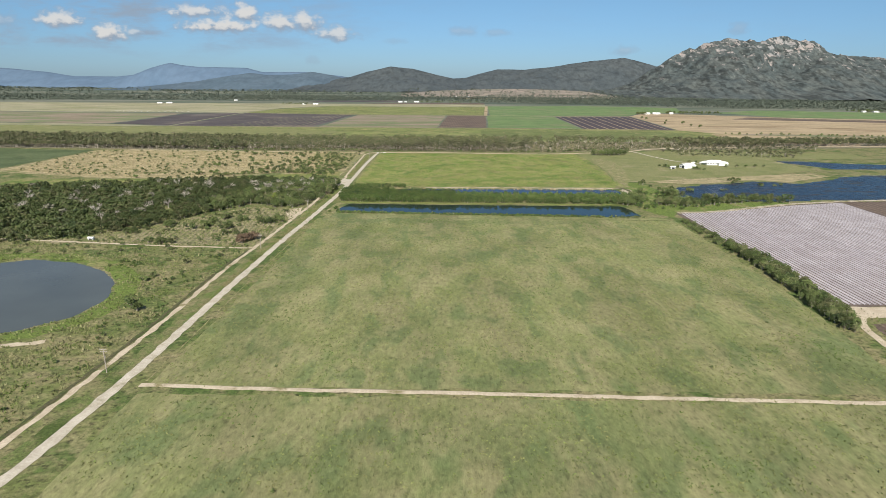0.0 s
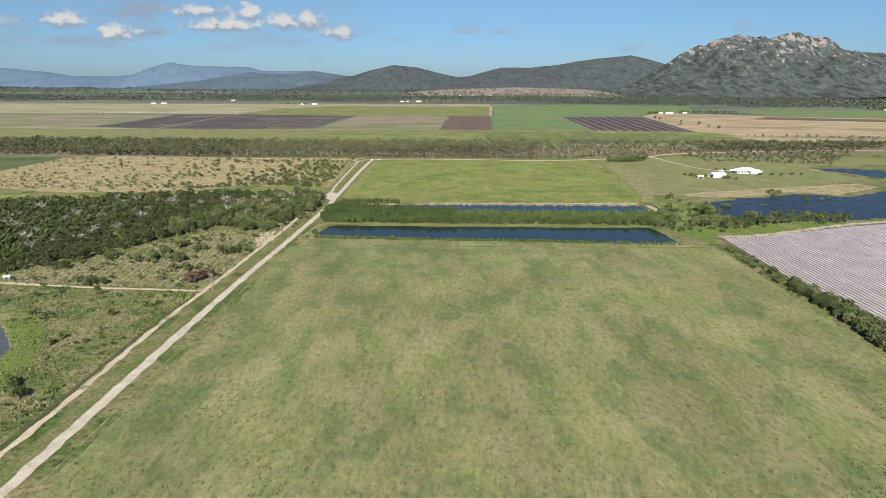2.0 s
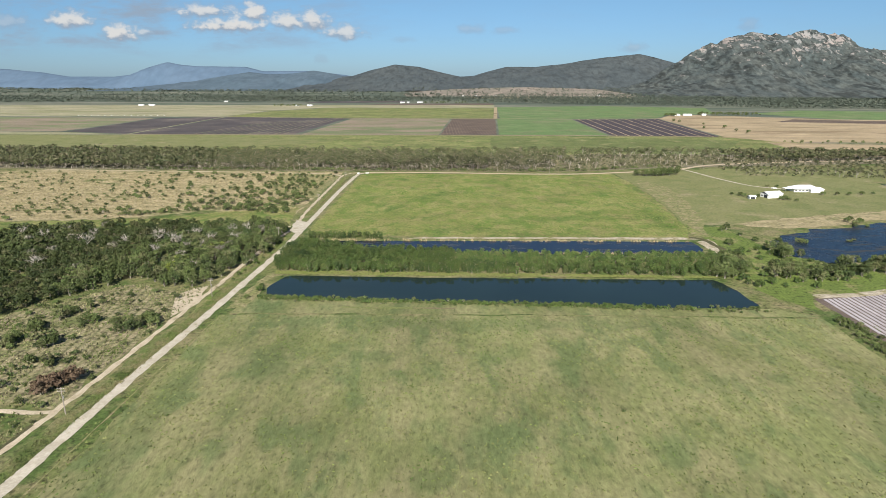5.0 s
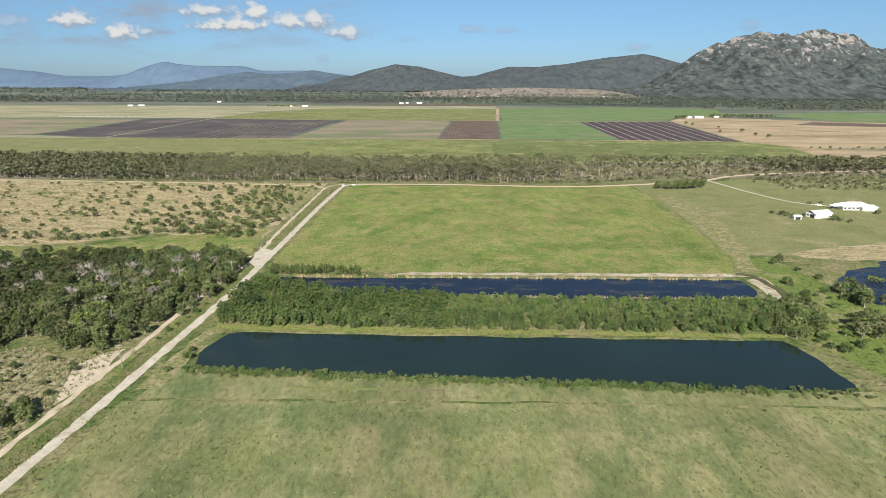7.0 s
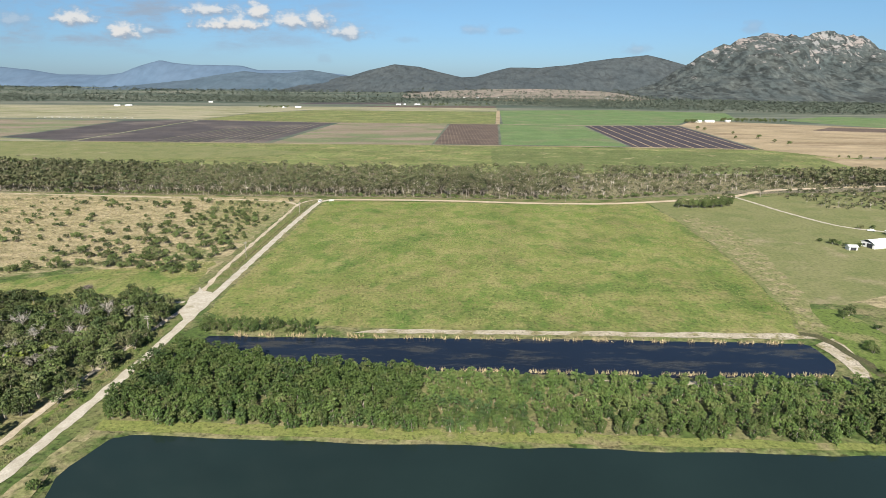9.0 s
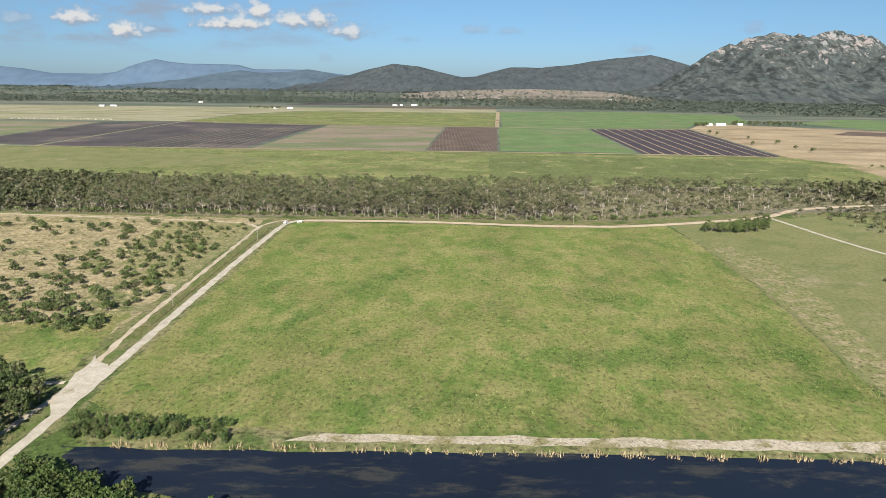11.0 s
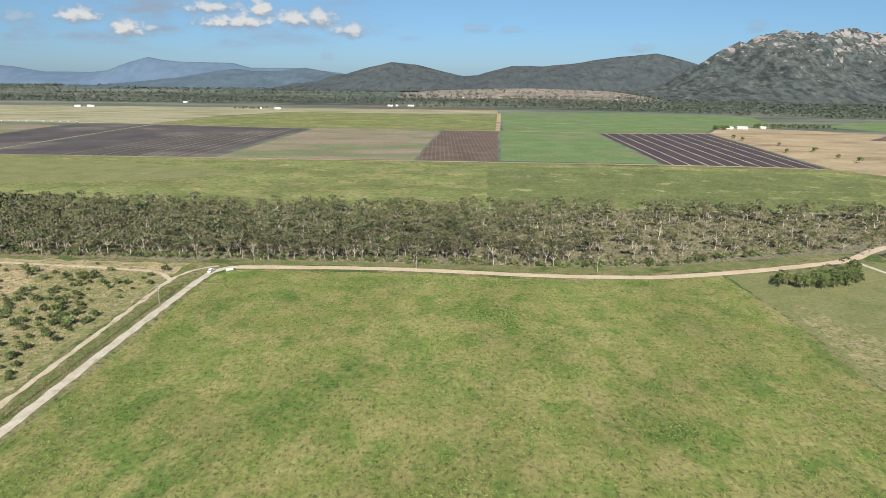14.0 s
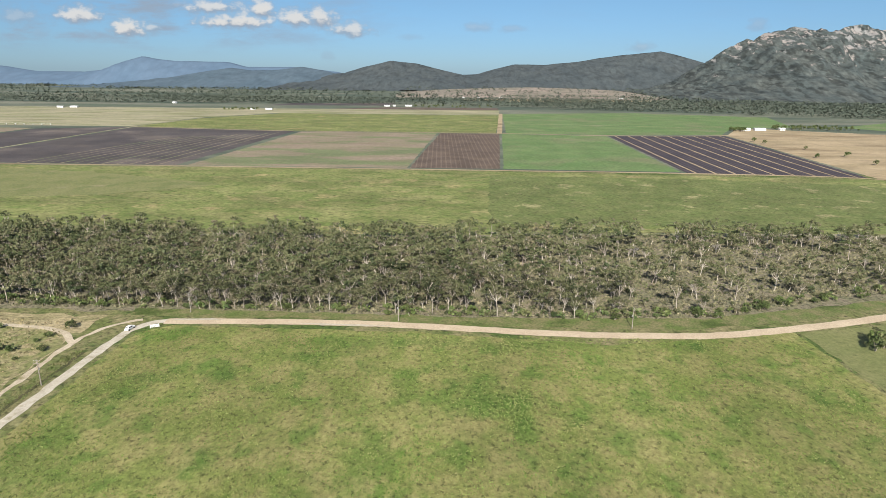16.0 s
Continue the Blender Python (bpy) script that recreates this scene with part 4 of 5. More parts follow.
def bare(rng):
    """A dead tree: bleached trunk with twice-forked bare limbs."""
    H = rng.uniform(7, 10)
    wood = [tube([(0, 0, -0.2), (0.2, 0.1, H * 0.25), (0.1, 0.3, H * 0.45)], [0.26, 0.2, 0.16])]
    for k in range(6):
        g = 1.1 * k + rng.uniform(-0.3, 0.3)
        a = np.array([0.15, 0.2, H * rng.uniform(0.28, 0.45)])
        tip = a + np.array([math.cos(g) * rng.uniform(1.5, 3), math.sin(g) * rng.uniform(1.5, 3), H * rng.uniform(0.2, 0.5)])
        mid = (a + tip) / 2 + rng.normal(0, 0.3, 3)
        wood.append(tube([a, mid, tip], [0.13, 0.1, 0.04], 4))
        for j in range(9):
            wood.append(tube([mid, mid + (tip - mid) * 0.6 + rng.normal(0, 0.5, 3), mid + (tip - mid) + rng.normal(0, 1.1, 3)], [0.065, 0.05, 0.025], 3))
    return join(wood)


def kind_of_tree(name, made, bark, leaf_mat, label, category, group):
    """Model trees, one for each variant, kept below as patterns for copies."""
    out = []
    for wood, green in made:
        out.append((solid("trunk", *wood, bark), solid("crown", *green, leaf_mat)))
    return dict(name=name, meshes=out, label=label, category=category, group=group)


def plant(kind, spots, rng, lo=0.8, hi=1.2):
    """Trees as things of their own, each with trunk and crown."""
    for x, y in spots:
        trunk, crown = kind["meshes"][rng.integers(len(kind["meshes"]))]
        s = rng.uniform(lo, hi)
        root = thing(kind["name"], kind["label"], kind["category"], (x, y, float(height(np.array(x), np.array(y)))), rng.uniform(0, 360), kind["group"])
        root.scale = (s, s, s * rng.uniform(0.9, 1.12))
        part("trunk", trunk, None, root)
        part("crown", crown, None, root)


def mass(name, made, spots, rng, mats, label, category, lo=0.8, hi=1.2, z=None):
    """Many trees as one stand."""
    V, F, I, k = [], [], [], 0
    pick = rng.integers(len(made), size=len(spots))
    for (x, y), p in zip(spots, pick):
        g, s = rng.uniform(0, 2 * math.pi), rng.uniform(lo, hi)
        c, sn = math.cos(g) * s, math.sin(g) * s
        R = np.array([[c, sn, 0], [-sn, c, 0], [0, 0, s]])
        for i, (v, f) in enumerate(made[p]):
            V.append(v @ R + (x, y, 0 if z is None else z(x, y)))
            F.append(f + k)
            I.append(np.full(len(f), i))
            k += len(v)
    return tagged(new(name, solid(name, np.vstack(V), np.vstack(F), *mats, index=np.concatenate(I))), label, category, kind="stuff")


def scatter(rng, x0, x1, y0, y1, gap, keep):
    """Jittered spots about `gap` metres apart, where keep(x, y) says a chance of 0 to 1."""
    X, Y = np.meshgrid(np.arange(x0, x1, gap), np.arange(y0, y1, gap))
    X = X.ravel() + rng.uniform(-0.48, 0.48, X.size) * gap
    Y = Y.ravel() + rng.uniform(-0.48, 0.48, Y.size) * gap
    ok = rng.uniform(size=X.size) < keep(X, Y)
    return np.stack([X[ok], Y[ok]], -1)


rng = np.random.default_rng(7)
GUMS = [gum(rng) for _ in range(7)]
GUMS_LIGHT = [gum(rng, 28, 0.38, k % 2 == 0) for k in range(6)]
GUMS_FAR = [gum(rng, 8, 0.74, False) for _ in range(6)]
BROADS = [broad(rng, leaves=32, leaf=0.30, lobes=21, size=0.72) for _ in range(6)]
BROADS_FINE = [broad(rng, 6.0, 2.1, 36, 0.24, 24, size=0.72, low=-1.15) for _ in range(7)]
BROADS_LIGHT = [broad(rng, leaves=24, leaf=0.36, lobes=18, stems=1, size=0.76) for _ in range(6)]
BELT_LIGHT = [broad(rng, 6.0, 2.1, 18, 0.33, 17, 1, 0.8) for _ in range(6)]
BROADS_FAR = [broad(rng, leaves=8, leaf=0.68, lobes=14, stems=1, loose=0.3) for _ in range(5)]
LOW = [broad(rng, 2.4, 1.7, 26, 0.27, 9) for _ in range(5)]
LOW_LIGHT = [broad(rng, 2.4, 1.7, 7, 0.50, 6, 1) for _ in range(4)]
GUM = kind_of_tree("gum_tree", GUMS, M_BARK, M_LEAF_GUM, "slender gum tree with pale bark and sparse grey-green crown", "tree", "woodland trees")
BELT = kind_of_tree("wattle_tree", BROADS_FINE, M_BARK, M_LEAF_BELT, "dense bright green small tree between the dams", "tree", "trees between the dams")
SCRUB = kind_of_tree("scrub_tree", BROADS, M_BARK, M_LEAF_SCRUB, "dense dark green scrub tree", "tree", "scrub trees")
SHRUB = kind_of_tree("shrub", LOW, M_BARK, M_LEAF_SCRUB, "low dark green shrub in grass", "shrub", "shrubs")
BUSH_BELT = kind_of_tree("bush", LOW, M_BARK, M_LEAF_BELT, "low bright green bush by the water", "shrub", "bushes by the water")


def split(spots, near_first, limit=300):
    order = np.argsort(near_first(spots[:, 0], spots[:, 1]))
    return spots[order[:limit]], spots[order[limit:]]


# woodland strip
WOOD_A = [(-1300, 860), (-440, 852), (-250, 842), (-100, 842), (90, 838), (150, 842), (200, 862), (250, 880), (330, 905), (700, 950), (1300, 930), (1300, 1000), (420, 978), (270, 980), (130, 976), (30, 965), (-200, 962), (-400, 985), (-1300, 1020)]


def wood_chance(x, y):
    thin = np.clip((x - 30) / 110, 0, 1) * np.clip((420 - x) / 60, 0, 1)
    edge = np.clip((y - 940) / 25, 0, 1)
    return inside(WOOD_A, x, y) * (0.95 - thin * (0.78 - 0.35 * edge)) * (0.9 + 0.3 * ripple(x, y, 22.0, 3))


spots = scatter(rng, -740, 780, 835, 1020, 5.4, wood_chance)
first, rest = split(spots, lambda x, y: y + 0.25 * np.abs(x - 40), 215)
plant(GUM, first, rng, 0.75, 1.4)
far = np.abs(rest[:, 0] - 40) > 310
mass("far_woodland", GUMS_FAR, rest[far], rng, (M_BARK, M_LEAF_GUM), "far part of an open grey-green gum woodland", "woodland", 0.8, 1.5)
mass("woodland", GUMS_LIGHT, rest[~far], rng, (M_BARK, M_LEAF_GUM), "open grey-green gum woodland with pale trunks", "woodland", 0.8, 1.5)
spots = scatter(rng, -480, 520, 838, 1000, 4.3, lambda x, y: inside(WOOD_A, x, y) * (0.42 + 0.4 * (y < 850)))
mass("undergrowth", LOW_LIGHT, spots, rng, (M_BARK, M_LEAF_GUM), "grey-green undergrowth among the gum trees", "undergrowth", 0.3, 1.0)

spots = scatter(rng, -330, 262, 838, 882, 3.4, lambda x, y: (np.abs(y - np.interp(x, [-330, -100, 90, 150, 200, 262], [849, 845, 841, 845, 864, 884])) < 4.0) * 0.7)
plant(dict(SHRUB, name="woodland_shrub", label="leafy green shrub at the woodland's edge", group="woodland edge shrubs"), spots[::3], rng, 0.7, 1.4)
mass("woodland_edge", LOW_LIGHT, spots[1::3], rng, (M_BARK, M_LEAF_SCRUB), "leafy green shrubs along the woodland's edge", "shrubs", 0.7, 1.4)

# belt between the two dams
BELT_AREA = [(-87, 499), (-80, 492), (-10, 491), (60, 489.5), (150, 488), (168, 505), (160, 524), (100, 522), (20, 525), (-40, 531), (-66, 541), (-80, 549), (-87, 546)]
spots = scatter(rng, -90, 172, 488, 545, 3.1, lambda x, y: inside(BELT_AREA, x, y) * 0.97)
first, rest = split(spots, lambda x, y: y)
for near_part, lo, hi in ((first[:, 0] < 10, 0.72, 1.05), (first[:, 0] >= 10, 0.55, 0.86)):
    plant(BELT, first[near_part], rng, lo, hi)
for side_name, near_part, lo, hi in (("wattle_thicket", rest[:, 0] < 10, 0.75, 1.1), ("low_wattle_thicket", rest[:, 0] >= 10, 0.55, 0.86)):
    mass(side_name, BELT_LIGHT, rest[near_part], rng, (M_BARK, M_LEAF_BELT), "bright green thicket between the dams", "thicket", lo, hi)
plant(BELT, scatter(rng, -82, -34, 560, 569, 2.7, lambda x, y: 0.92 + 0 * x), rng, 0.46, 0.66)

# scrub forest west of the road
FOREST = [(-112, 462), (-108, 486), (-99.5, 512), (-97, 545), (-98, 580), (-125, 598), (-211, 590), (-298, 560), (-420, 530), (-700, 520), (-700, 330), (-330, 338), (-267, 352), (-228, 378), (-199, 398), (-180, 440), (-150, 478), (-130, 466)]
spots = scatter(rng, -440, -95, 335, 605, 5.0, lambda x, y: inside(FOREST, x, y) * (0.85 + 0.25 * ripple(x, y, 26.0, 6)))
first, rest = split(spots, lambda x, y: np.abs(x + 100) + 0.3 * np.abs(y - 480))
plant(SCRUB, first, rng, 0.7, 1.2)
far = rest[:, 0] < -235
mass("far_scrub", BROADS_FAR, rest[far], rng, (M_BARK, M_LEAF_SCRUB), "far part of a dense dark green scrub forest", "forest", 0.7, 1.2)
mass("scrub_forest", BROADS_LIGHT, rest[~far], rng, (M_BARK, M_LEAF_SCRUB), "dense dark green scrub forest", "forest", 0.7, 1.2)

bare_spots = scatter(rng, -400, -115, 400, 590, 25, lambda x, y: inside(FOREST, x, y) * 0.5)
mass("leafless_shrubs", BROADS_FAR, bare_spots, rng, (M_DEAD, M_LEAF_GREY), "greyish half-leafless crowns in the scrub forest", "trees", 0.8, 1.25)

# dead trees
DEAD = [bare(rng) for _ in range(4)]
dead_meshes = [solid("dead_tree", *d, M_DEAD) for d in DEAD]
for i, (x, y) in enumerate([(-125, 572), (-132, 566), (-150, 556), (-172, 552), (-206, 530), (-216, 555), (-262, 500), (-290, 470), (-250, 428), (-310, 440), (-188, 540), (-345, 500), (-240, 545), (-8, 858), (-55, 870), (22, 866), (40, 900), (-110, 880), (70, 880), (100, 905), (-30, 905), (-160, 872), (140, 930), (-75, 925), (190, 940), (10, 940)]):
    ob = tagged(new("dead_tree", dead_meshes[i % 4]), "bare bleached dead tree with forked limbs", "tree", "dead trees")
    ob.matrix_basis = pose(x, y, 0, 0, 0, 77 * i) @ Matrix.Scale(1.0 + 0.1 * (i % 5) if i < 13 else 0.75 + 0.1 * (i % 4), 4)

for i, (x, y) in enumerate([(-240, 568), (-186, 534), (-162, 546), (-277, 462), (-261, 454), (-262, 488), (-223, 448), (-259, 516), (-233, 426), (-213, 498), (-213, 463), (-138, 546), (-303, 491), (-261, 497), (-239, 416), (-123, 547), (-124, 570), (-137, 543), (-170, 542), (-156, 539), (-127, 491)]):
    ob = tagged(new("dead_tree", dead_meshes[i % 4]), "grey twiggy leafless tree among green scrub", "tree", "dead trees")
    ob.matrix_basis = pose(x, y, 0, 0, 0, 61 * i) @ Matrix.Scale(0.8 + 0.12 * (i % 4), 4)
LIME = kind_of_tree("lime_bush", LOW, M_BARK, M_LEAF_LIME, "bright yellow-green bush in dark scrub", "shrub", "lime bushes")
plant(LIME, [(-142, 508), (-140, 507), (-128, 538), (-133, 528), (-138, 490)], rng, 1.5, 2.2)
GREY = kind_of_tree("grey_bush", LOW, M_BARK, M_LEAF_GREY, "pale grey-green bush in dark scrub", "shrub", "grey bushes")
plant(GREY, [(-148, 529), (-148, 531), (-135, 530), (-126, 526), (-149, 537), (-160, 521)], rng, 1.5, 2.3)

for i, (x, y, size) in enumerate([(-262, 556, 1.1), (-300, 520, 1.2), (-330, 480, 1.2), (-210, 490, 1.1), (-160, 520, 1.0), (-140, 535, 0.9)]):
    ob = tagged(new("dead_tree", dead_meshes[(i + 1) % 4]), "bare bleached dead tree with forked limbs", "tree", "dead trees")
    ob.matrix_basis = pose(x, y, 0, 0, 0, 50 * i) @ Matrix.Scale(size, 4)


def brush_heap(x, y, turn):
    """A low heap of dead sticks lying across each other."""
    wood = []
    for _ in range(150):
        g, up = rng.uniform(0, math.pi), rng.uniform(0, 1) ** 1.5
        c = np.array([rng.normal(0, 1.9 * (1.1 - up)), rng.normal(0, 1.3 * (1.1 - up)), 0.15 + 1.3 * up])
        d = np.array([math.cos(g), math.sin(g), rng.normal(0, 0.25)]) * rng.uniform(0.7, 1.6)
        wood.append(tube([c - d, c + rng.normal(0, 0.12, 3), c + d], [0.05, 0.07, 0.03], 4))
    ob = tagged(new("brush_heap", solid("brush_heap", *join(wood), M_STICKS)), "grey-brown heap of dead brush on green grass", "brush heap", "brush heaps")
    ob.matrix_basis = pose(x, y, 0.1, 0, 0, turn)


for x, y, turn in [(-199, 584, 0), (-174, 588, 40), (-155, 607, 80)]:
    brush_heap(x, y, turn)

# hedge along the mulch field
HEDGE_AREA = [(165, 233), (171, 231), (179, 255), (184, 300), (184, 340), (180, 360), (177, 380), (173, 380), (173, 340), (171, 300), (167, 260)]
HEDGE = dict(SCRUB, name="hedge_bush", label="dense dark green hedge bush beside the mulch field", category="hedge bush", group="hedge bushes")
plant(HEDGE, scatter(rng, 160, 190, 230, 382, 2.8, lambda x, y: inside(HEDGE_AREA, x, y) * (1.0 - 0.4 * (y > 345))), rng, 0.55, 0.8)
plant(dict(SHRUB, name="hedge_bush", label="low green bush in a thin hedge", category="hedge bush", group="hedge bushes"), scatter(rng, 172, 179, 345, 432, 3.0, lambda x, y: 0.75 + 0 * x), rng, 0.5, 1.0)

# shrubs: dry paddock, scrubland, shores, garden
DRY = [(-112, 625), (-173, 645), (-230, 616), (-330, 604), (-470, 645), (-465, 825), (-112, 828)]
spots = scatter(rng, -470, -106, 604, 830, 7.5, lambda x, y: inside(DRY, x, y) * np.clip(0.28 + 0.35 * (x > -200) * (y < 760) + 0.5 * (np.abs(y - 632 - 0.03 * (x + 300)) < 9) + 0.25 * ripple(x, y, 30.0, 8), 0.03, 0.9))
first, rest = split(spots, lambda x, y: -x, 240)
plant(SHRUB, first, rng, 0.6, 1.6)
mass("paddock_shrubs", LOW_LIGHT, rest, rng, (M_BARK, M_LEAF_SCRUB), "scattered dark shrubs in dry grass", "shrubs", 0.5, 1.2)
u = np.sort(rng.uniform(0, 1, 46))
row = np.stack([np.interp(u, [0, 0.5, 1], [-240, -189, -139]), np.interp(u, [0, 0.5, 1], [620, 639, 658])], -1) + rng.normal(0, 1.6, (46, 2))
plant(dict(SCRUB, name="paddock_bush", label="large dark bush in dry paddock grass", category="shrub", group="paddock bushes"), row, rng, 0.3, 0.6)
OPEN = [(-113, 350), (-112, 455), (-150, 470), (-180, 436), (-200, 395), (-230, 374), (-267, 350), (-250, 335), (-120, 330)]
plant(dict(SHRUB, name="scrub_bush", label="low scrub bush in rank straw grass", group="scrub bushes"), scatter(rng, -270, -110, 330, 470, 7.0, lambda x, y: inside(OPEN, x, y) * 0.4), rng, 0.3, 1.0)
plant(SCRUB, [(-141, 257), (-139.5, 255.5), (-142.5, 258.5)], rng, 0.5, 0.62)
plant(SHRUB, [(-134, 250), (-143, 385), (-114, 420), (-117, 424), (-308, 606), (-150, 290), (-148, 296), (-141, 320)], rng, 1.1, 1.7)
for cx0, cy0, half in [(-123, 416, 8), (-119, 425, 4), (-165, 401, 8), (-174, 361, 9), (-156, 430, 4), (-143, 425, 4), (-134, 385, 2), (-203, 389, 6), (-187, 406, 4), (-161, 412, 4), (-146, 401, 3)]:
    around = rng.normal(0, 1, (int(4 + half * 1.1), 2)) * (half * 0.55, 3.0) + (cx0, cy0)
    plant(dict(SCRUB, name="clearing_bush", label="rounded dark green bush clump in straw grass", category="shrub", group="clearing bushes"), around, rng, 0.4, 0.78)
RUST = kind_of_tree("rusty_bush", LOW, M_BARK, M_LEAF_RUST, "rust-brown bush beside the dirt track", "shrub", "rusty bushes")
plant(RUST, [(-125, 364), (-123.4, 366), (-121.8, 368), (-120.4, 370.4), (-119, 372.6), (-122.6, 368.6), (-124, 363)], rng, 1.5, 2.0)
EAST = [(150, 486), (160, 470), (176, 462), (212, 482), (290, 500), (283, 508), (219, 512), (206, 525), (202, 555), (190, 590), (180, 585), (172, 545), (165, 520)]
plant(BUSH_BELT, scatter(rng, 150, 300, 460, 595, 5.5, lambda x, y: inside(EAST, x, y) * (0.3 + 0.4 * ripple(x, y, 14.0, 2))), rng, 0.6, 1.4)
plant(SCRUB, [(152, 492), (156, 497), (148, 489), (160, 502), (166, 512), (178, 489), (183, 486), (188, 492), (196, 528), (202, 524), (212, 487), (220, 492), (237, 499), (246, 501), (266, 506), (189, 583), (193, 586), (155, 488), (163, 498), (150, 496), (170, 505), (204, 530), (182, 492), (228, 495), (255, 503), (275, 506), (242, 497), (174, 492)], rng, 0.6, 0.95)
plant(dict(SHRUB, name="lagoon_bush", label="dark bush standing in shallow lagoon water", group="lagoon bushes"), [(259, 560), (264, 564), (310, 591), (309, 587), (227, 559), (229, 557), (209, 542), (288, 610), (294, 616)], rng, 0.9, 1.6)
SWAMP = [[(172, 480), (190, 478), (216, 484), (206, 502), (184, 506)], [(194, 518), (208, 520), (206, 542), (195, 544)], [(216, 486), (250, 495), (292, 502), (284, 509), (246, 510), (217, 506)], [(148, 486), (160, 488), (170, 504), (166, 520), (152, 512)]]
for area in SWAMP:
    plant(dict(SCRUB, name="swamp_tree", label="rounded olive-green tree on the swampy bank", group="swamp trees"), scatter(rng, 145, 295, 475, 548, 4.4, lambda x, y: inside(area, x, y) * 0.72), rng, 0.75, 1.2)
plant(SCRUB, [(146, 487), (150, 490), (154, 486), (157, 493), (160, 489), (163, 497), (149, 484.5)], rng, 0.75, 1.0)
plant(SCRUB, [(198, 812), (203, 815), (210, 818), (216, 816), (223, 820), (230, 822), (208, 810), (238, 824), (213, 812), (220, 813), (228, 816), (201, 818), (235, 819), (245, 827), (250, 838), (206, 813), (218, 810), (225, 812), (233, 815), (241, 820)], rng, 0.9, 1.3)
plant(SHRUB, [(252, 712), (257, 707), (262, 702), (268, 699), (283, 690), (289, 688), (293, 684), (330, 712), (342, 711), (353, 712), (365, 714), (376, 716), (296, 608), (290, 604), (330, 592), (322, 588), (259, 704), (265, 700), (286, 690), (300, 748), (310, 750), (296, 600), (286, 598)], rng, 0.95, 1.45)
YARD = [(255, 880), (290, 850), (420, 870), (560, 880), (560, 930), (380, 900), (300, 882)]
plant(GUM, scatter(rng, 255, 560, 845, 935, 13, lambda x, y: inside(YARD, x, y) * 0.65), rng, 0.6, 0.95)
GROVE = [(320, 944), (407, 955), (568, 935), (455, 792), (357, 808), (319, 812), (297, 841)]
grove = scatter(rng, 200, 760, 780, 960, 8.5, lambda x, y: inside(GROVE, x, y) * np.clip(0.5 + 0.45 * ripple(x, y, 24.0, 5), 0.1, 0.9) * (np.abs(y - np.interp(x, [230, 262, 302, 370, 482, 700], [848, 861, 889, 909, 929, 950])) > 5))
plant(GUM, grove[:38], rng, 0.5, 0.95)
mass("yard_scrub", LOW_LIGHT, scatter(rng, 200, 760, 780, 960, 6.0, lambda x, y: inside(GROVE, x, y) * 0.4 * (np.abs(y - np.interp(x, [230, 262, 302, 370, 482, 700], [848, 861, 889, 909, 929, 950])) > 5)), rng, (M_BARK, M_LEAF_GUM), "grey-green scrub round the farm road", "shrubs", 0.6, 1.4)
spots = scatter(rng, 500, 1300, 1080, 1240, 9, lambda x, y: (np.abs(y - 1135 + 0.16 * (x - 520) - 6 * ripple(x, y, 40)) < 5) * 0.7)
mass("fence_trees", BROADS_FAR, spots, rng, (M_BARK, M_LEAF_SCRUB), "dark tree line along a stubble field", "trees", 0.5, 0.9)

# reeds and bank vegetation
def blades(name, spots, rng, tall, wide, material, label, category, per=3):
    n = len(spots) * per
    P0 = np.repeat(spots, per, 0) + rng.normal(0, wide * 0.5, (n, 2))
    g = rng.uniform(0, math.pi, n)
    w = wide * rng.uniform(0.3, 0.7, n)
    h0 = tall * rng.uniform(0.5, 1.2, n)
    z = height(P0[:, 0], P0[:, 1])
    dx, dy = np.cos(g) * w, np.sin(g) * w
    tip = rng.normal(0, tall * 0.25, (n, 2))
    V = np.stack([np.c_[P0[:, 0] - dx, P0[:, 1] - dy, z - 0.05], np.c_[P0[:, 0] + dx, P0[:, 1] + dy, z - 0.05], np.c_[P0 + tip, z + h0]], 1).reshape(-1, 3)
    return tagged(new(name, solid(name, V, np.arange(3 * n).reshape(-1, 3), material)), label, category, kind="stuff")


spots = scatter(rng, -80, 118, 440, 456, 0.9, lambda x, y: (np.abs(y - (453.5 - 0.055 * (x + 46)) + 2.0) < 2.6) * np.clip(0.75 + 0.4 * ripple(x, y, 9.0, 4), 0, 1))
plant(dict(BUSH_BELT, name="reed_bush", label="low green bush among reeds on the bank", group="bank bushes"), spots[rng.uniform(size=len(spots)) < 0.24][:120], rng, 0.3, 0.7)
bank = scatter(rng, -82, 150, 438, 458, 1.7, lambda x, y: (np.abs(y - (450.5 - 0.055 * (x + 46))) < 3.4) * np.clip(0.62 + 0.5 * ripple(x, y, 11.0, 6), 0, 0.95))
plant(dict(BUSH_BELT, name="bank_bush", label="low leafy green bush on the dam's grassy bank", group="bank bushes"), bank[::5], rng, 0.35, 0.75)
mass("bank_shrubs", LOW, bank[np.arange(len(bank)) % 5 > 1], rng, (M_BARK, M_LEAF_SCRUB), "low leafy shrubs on the dam's grassy bank", "shrubs", 0.22, 0.6)
plant(dict(BUSH_BELT, name="verge_bush", label="low green bush beside the gravel road", group="verge bushes"), [(-101, 486), (-100, 492), (-99, 500), (-98.4, 506), (-101.5, 478), (-97.6, 516), (-96.8, 540), (-97, 548), (-83, 462), (-84, 468), (-86, 452)], rng, 0.5, 1.1)
blades("reeds", spots, rng, 1.2, 0.35, M_REED, "green reeds along the dam's bank", "reeds", 4)
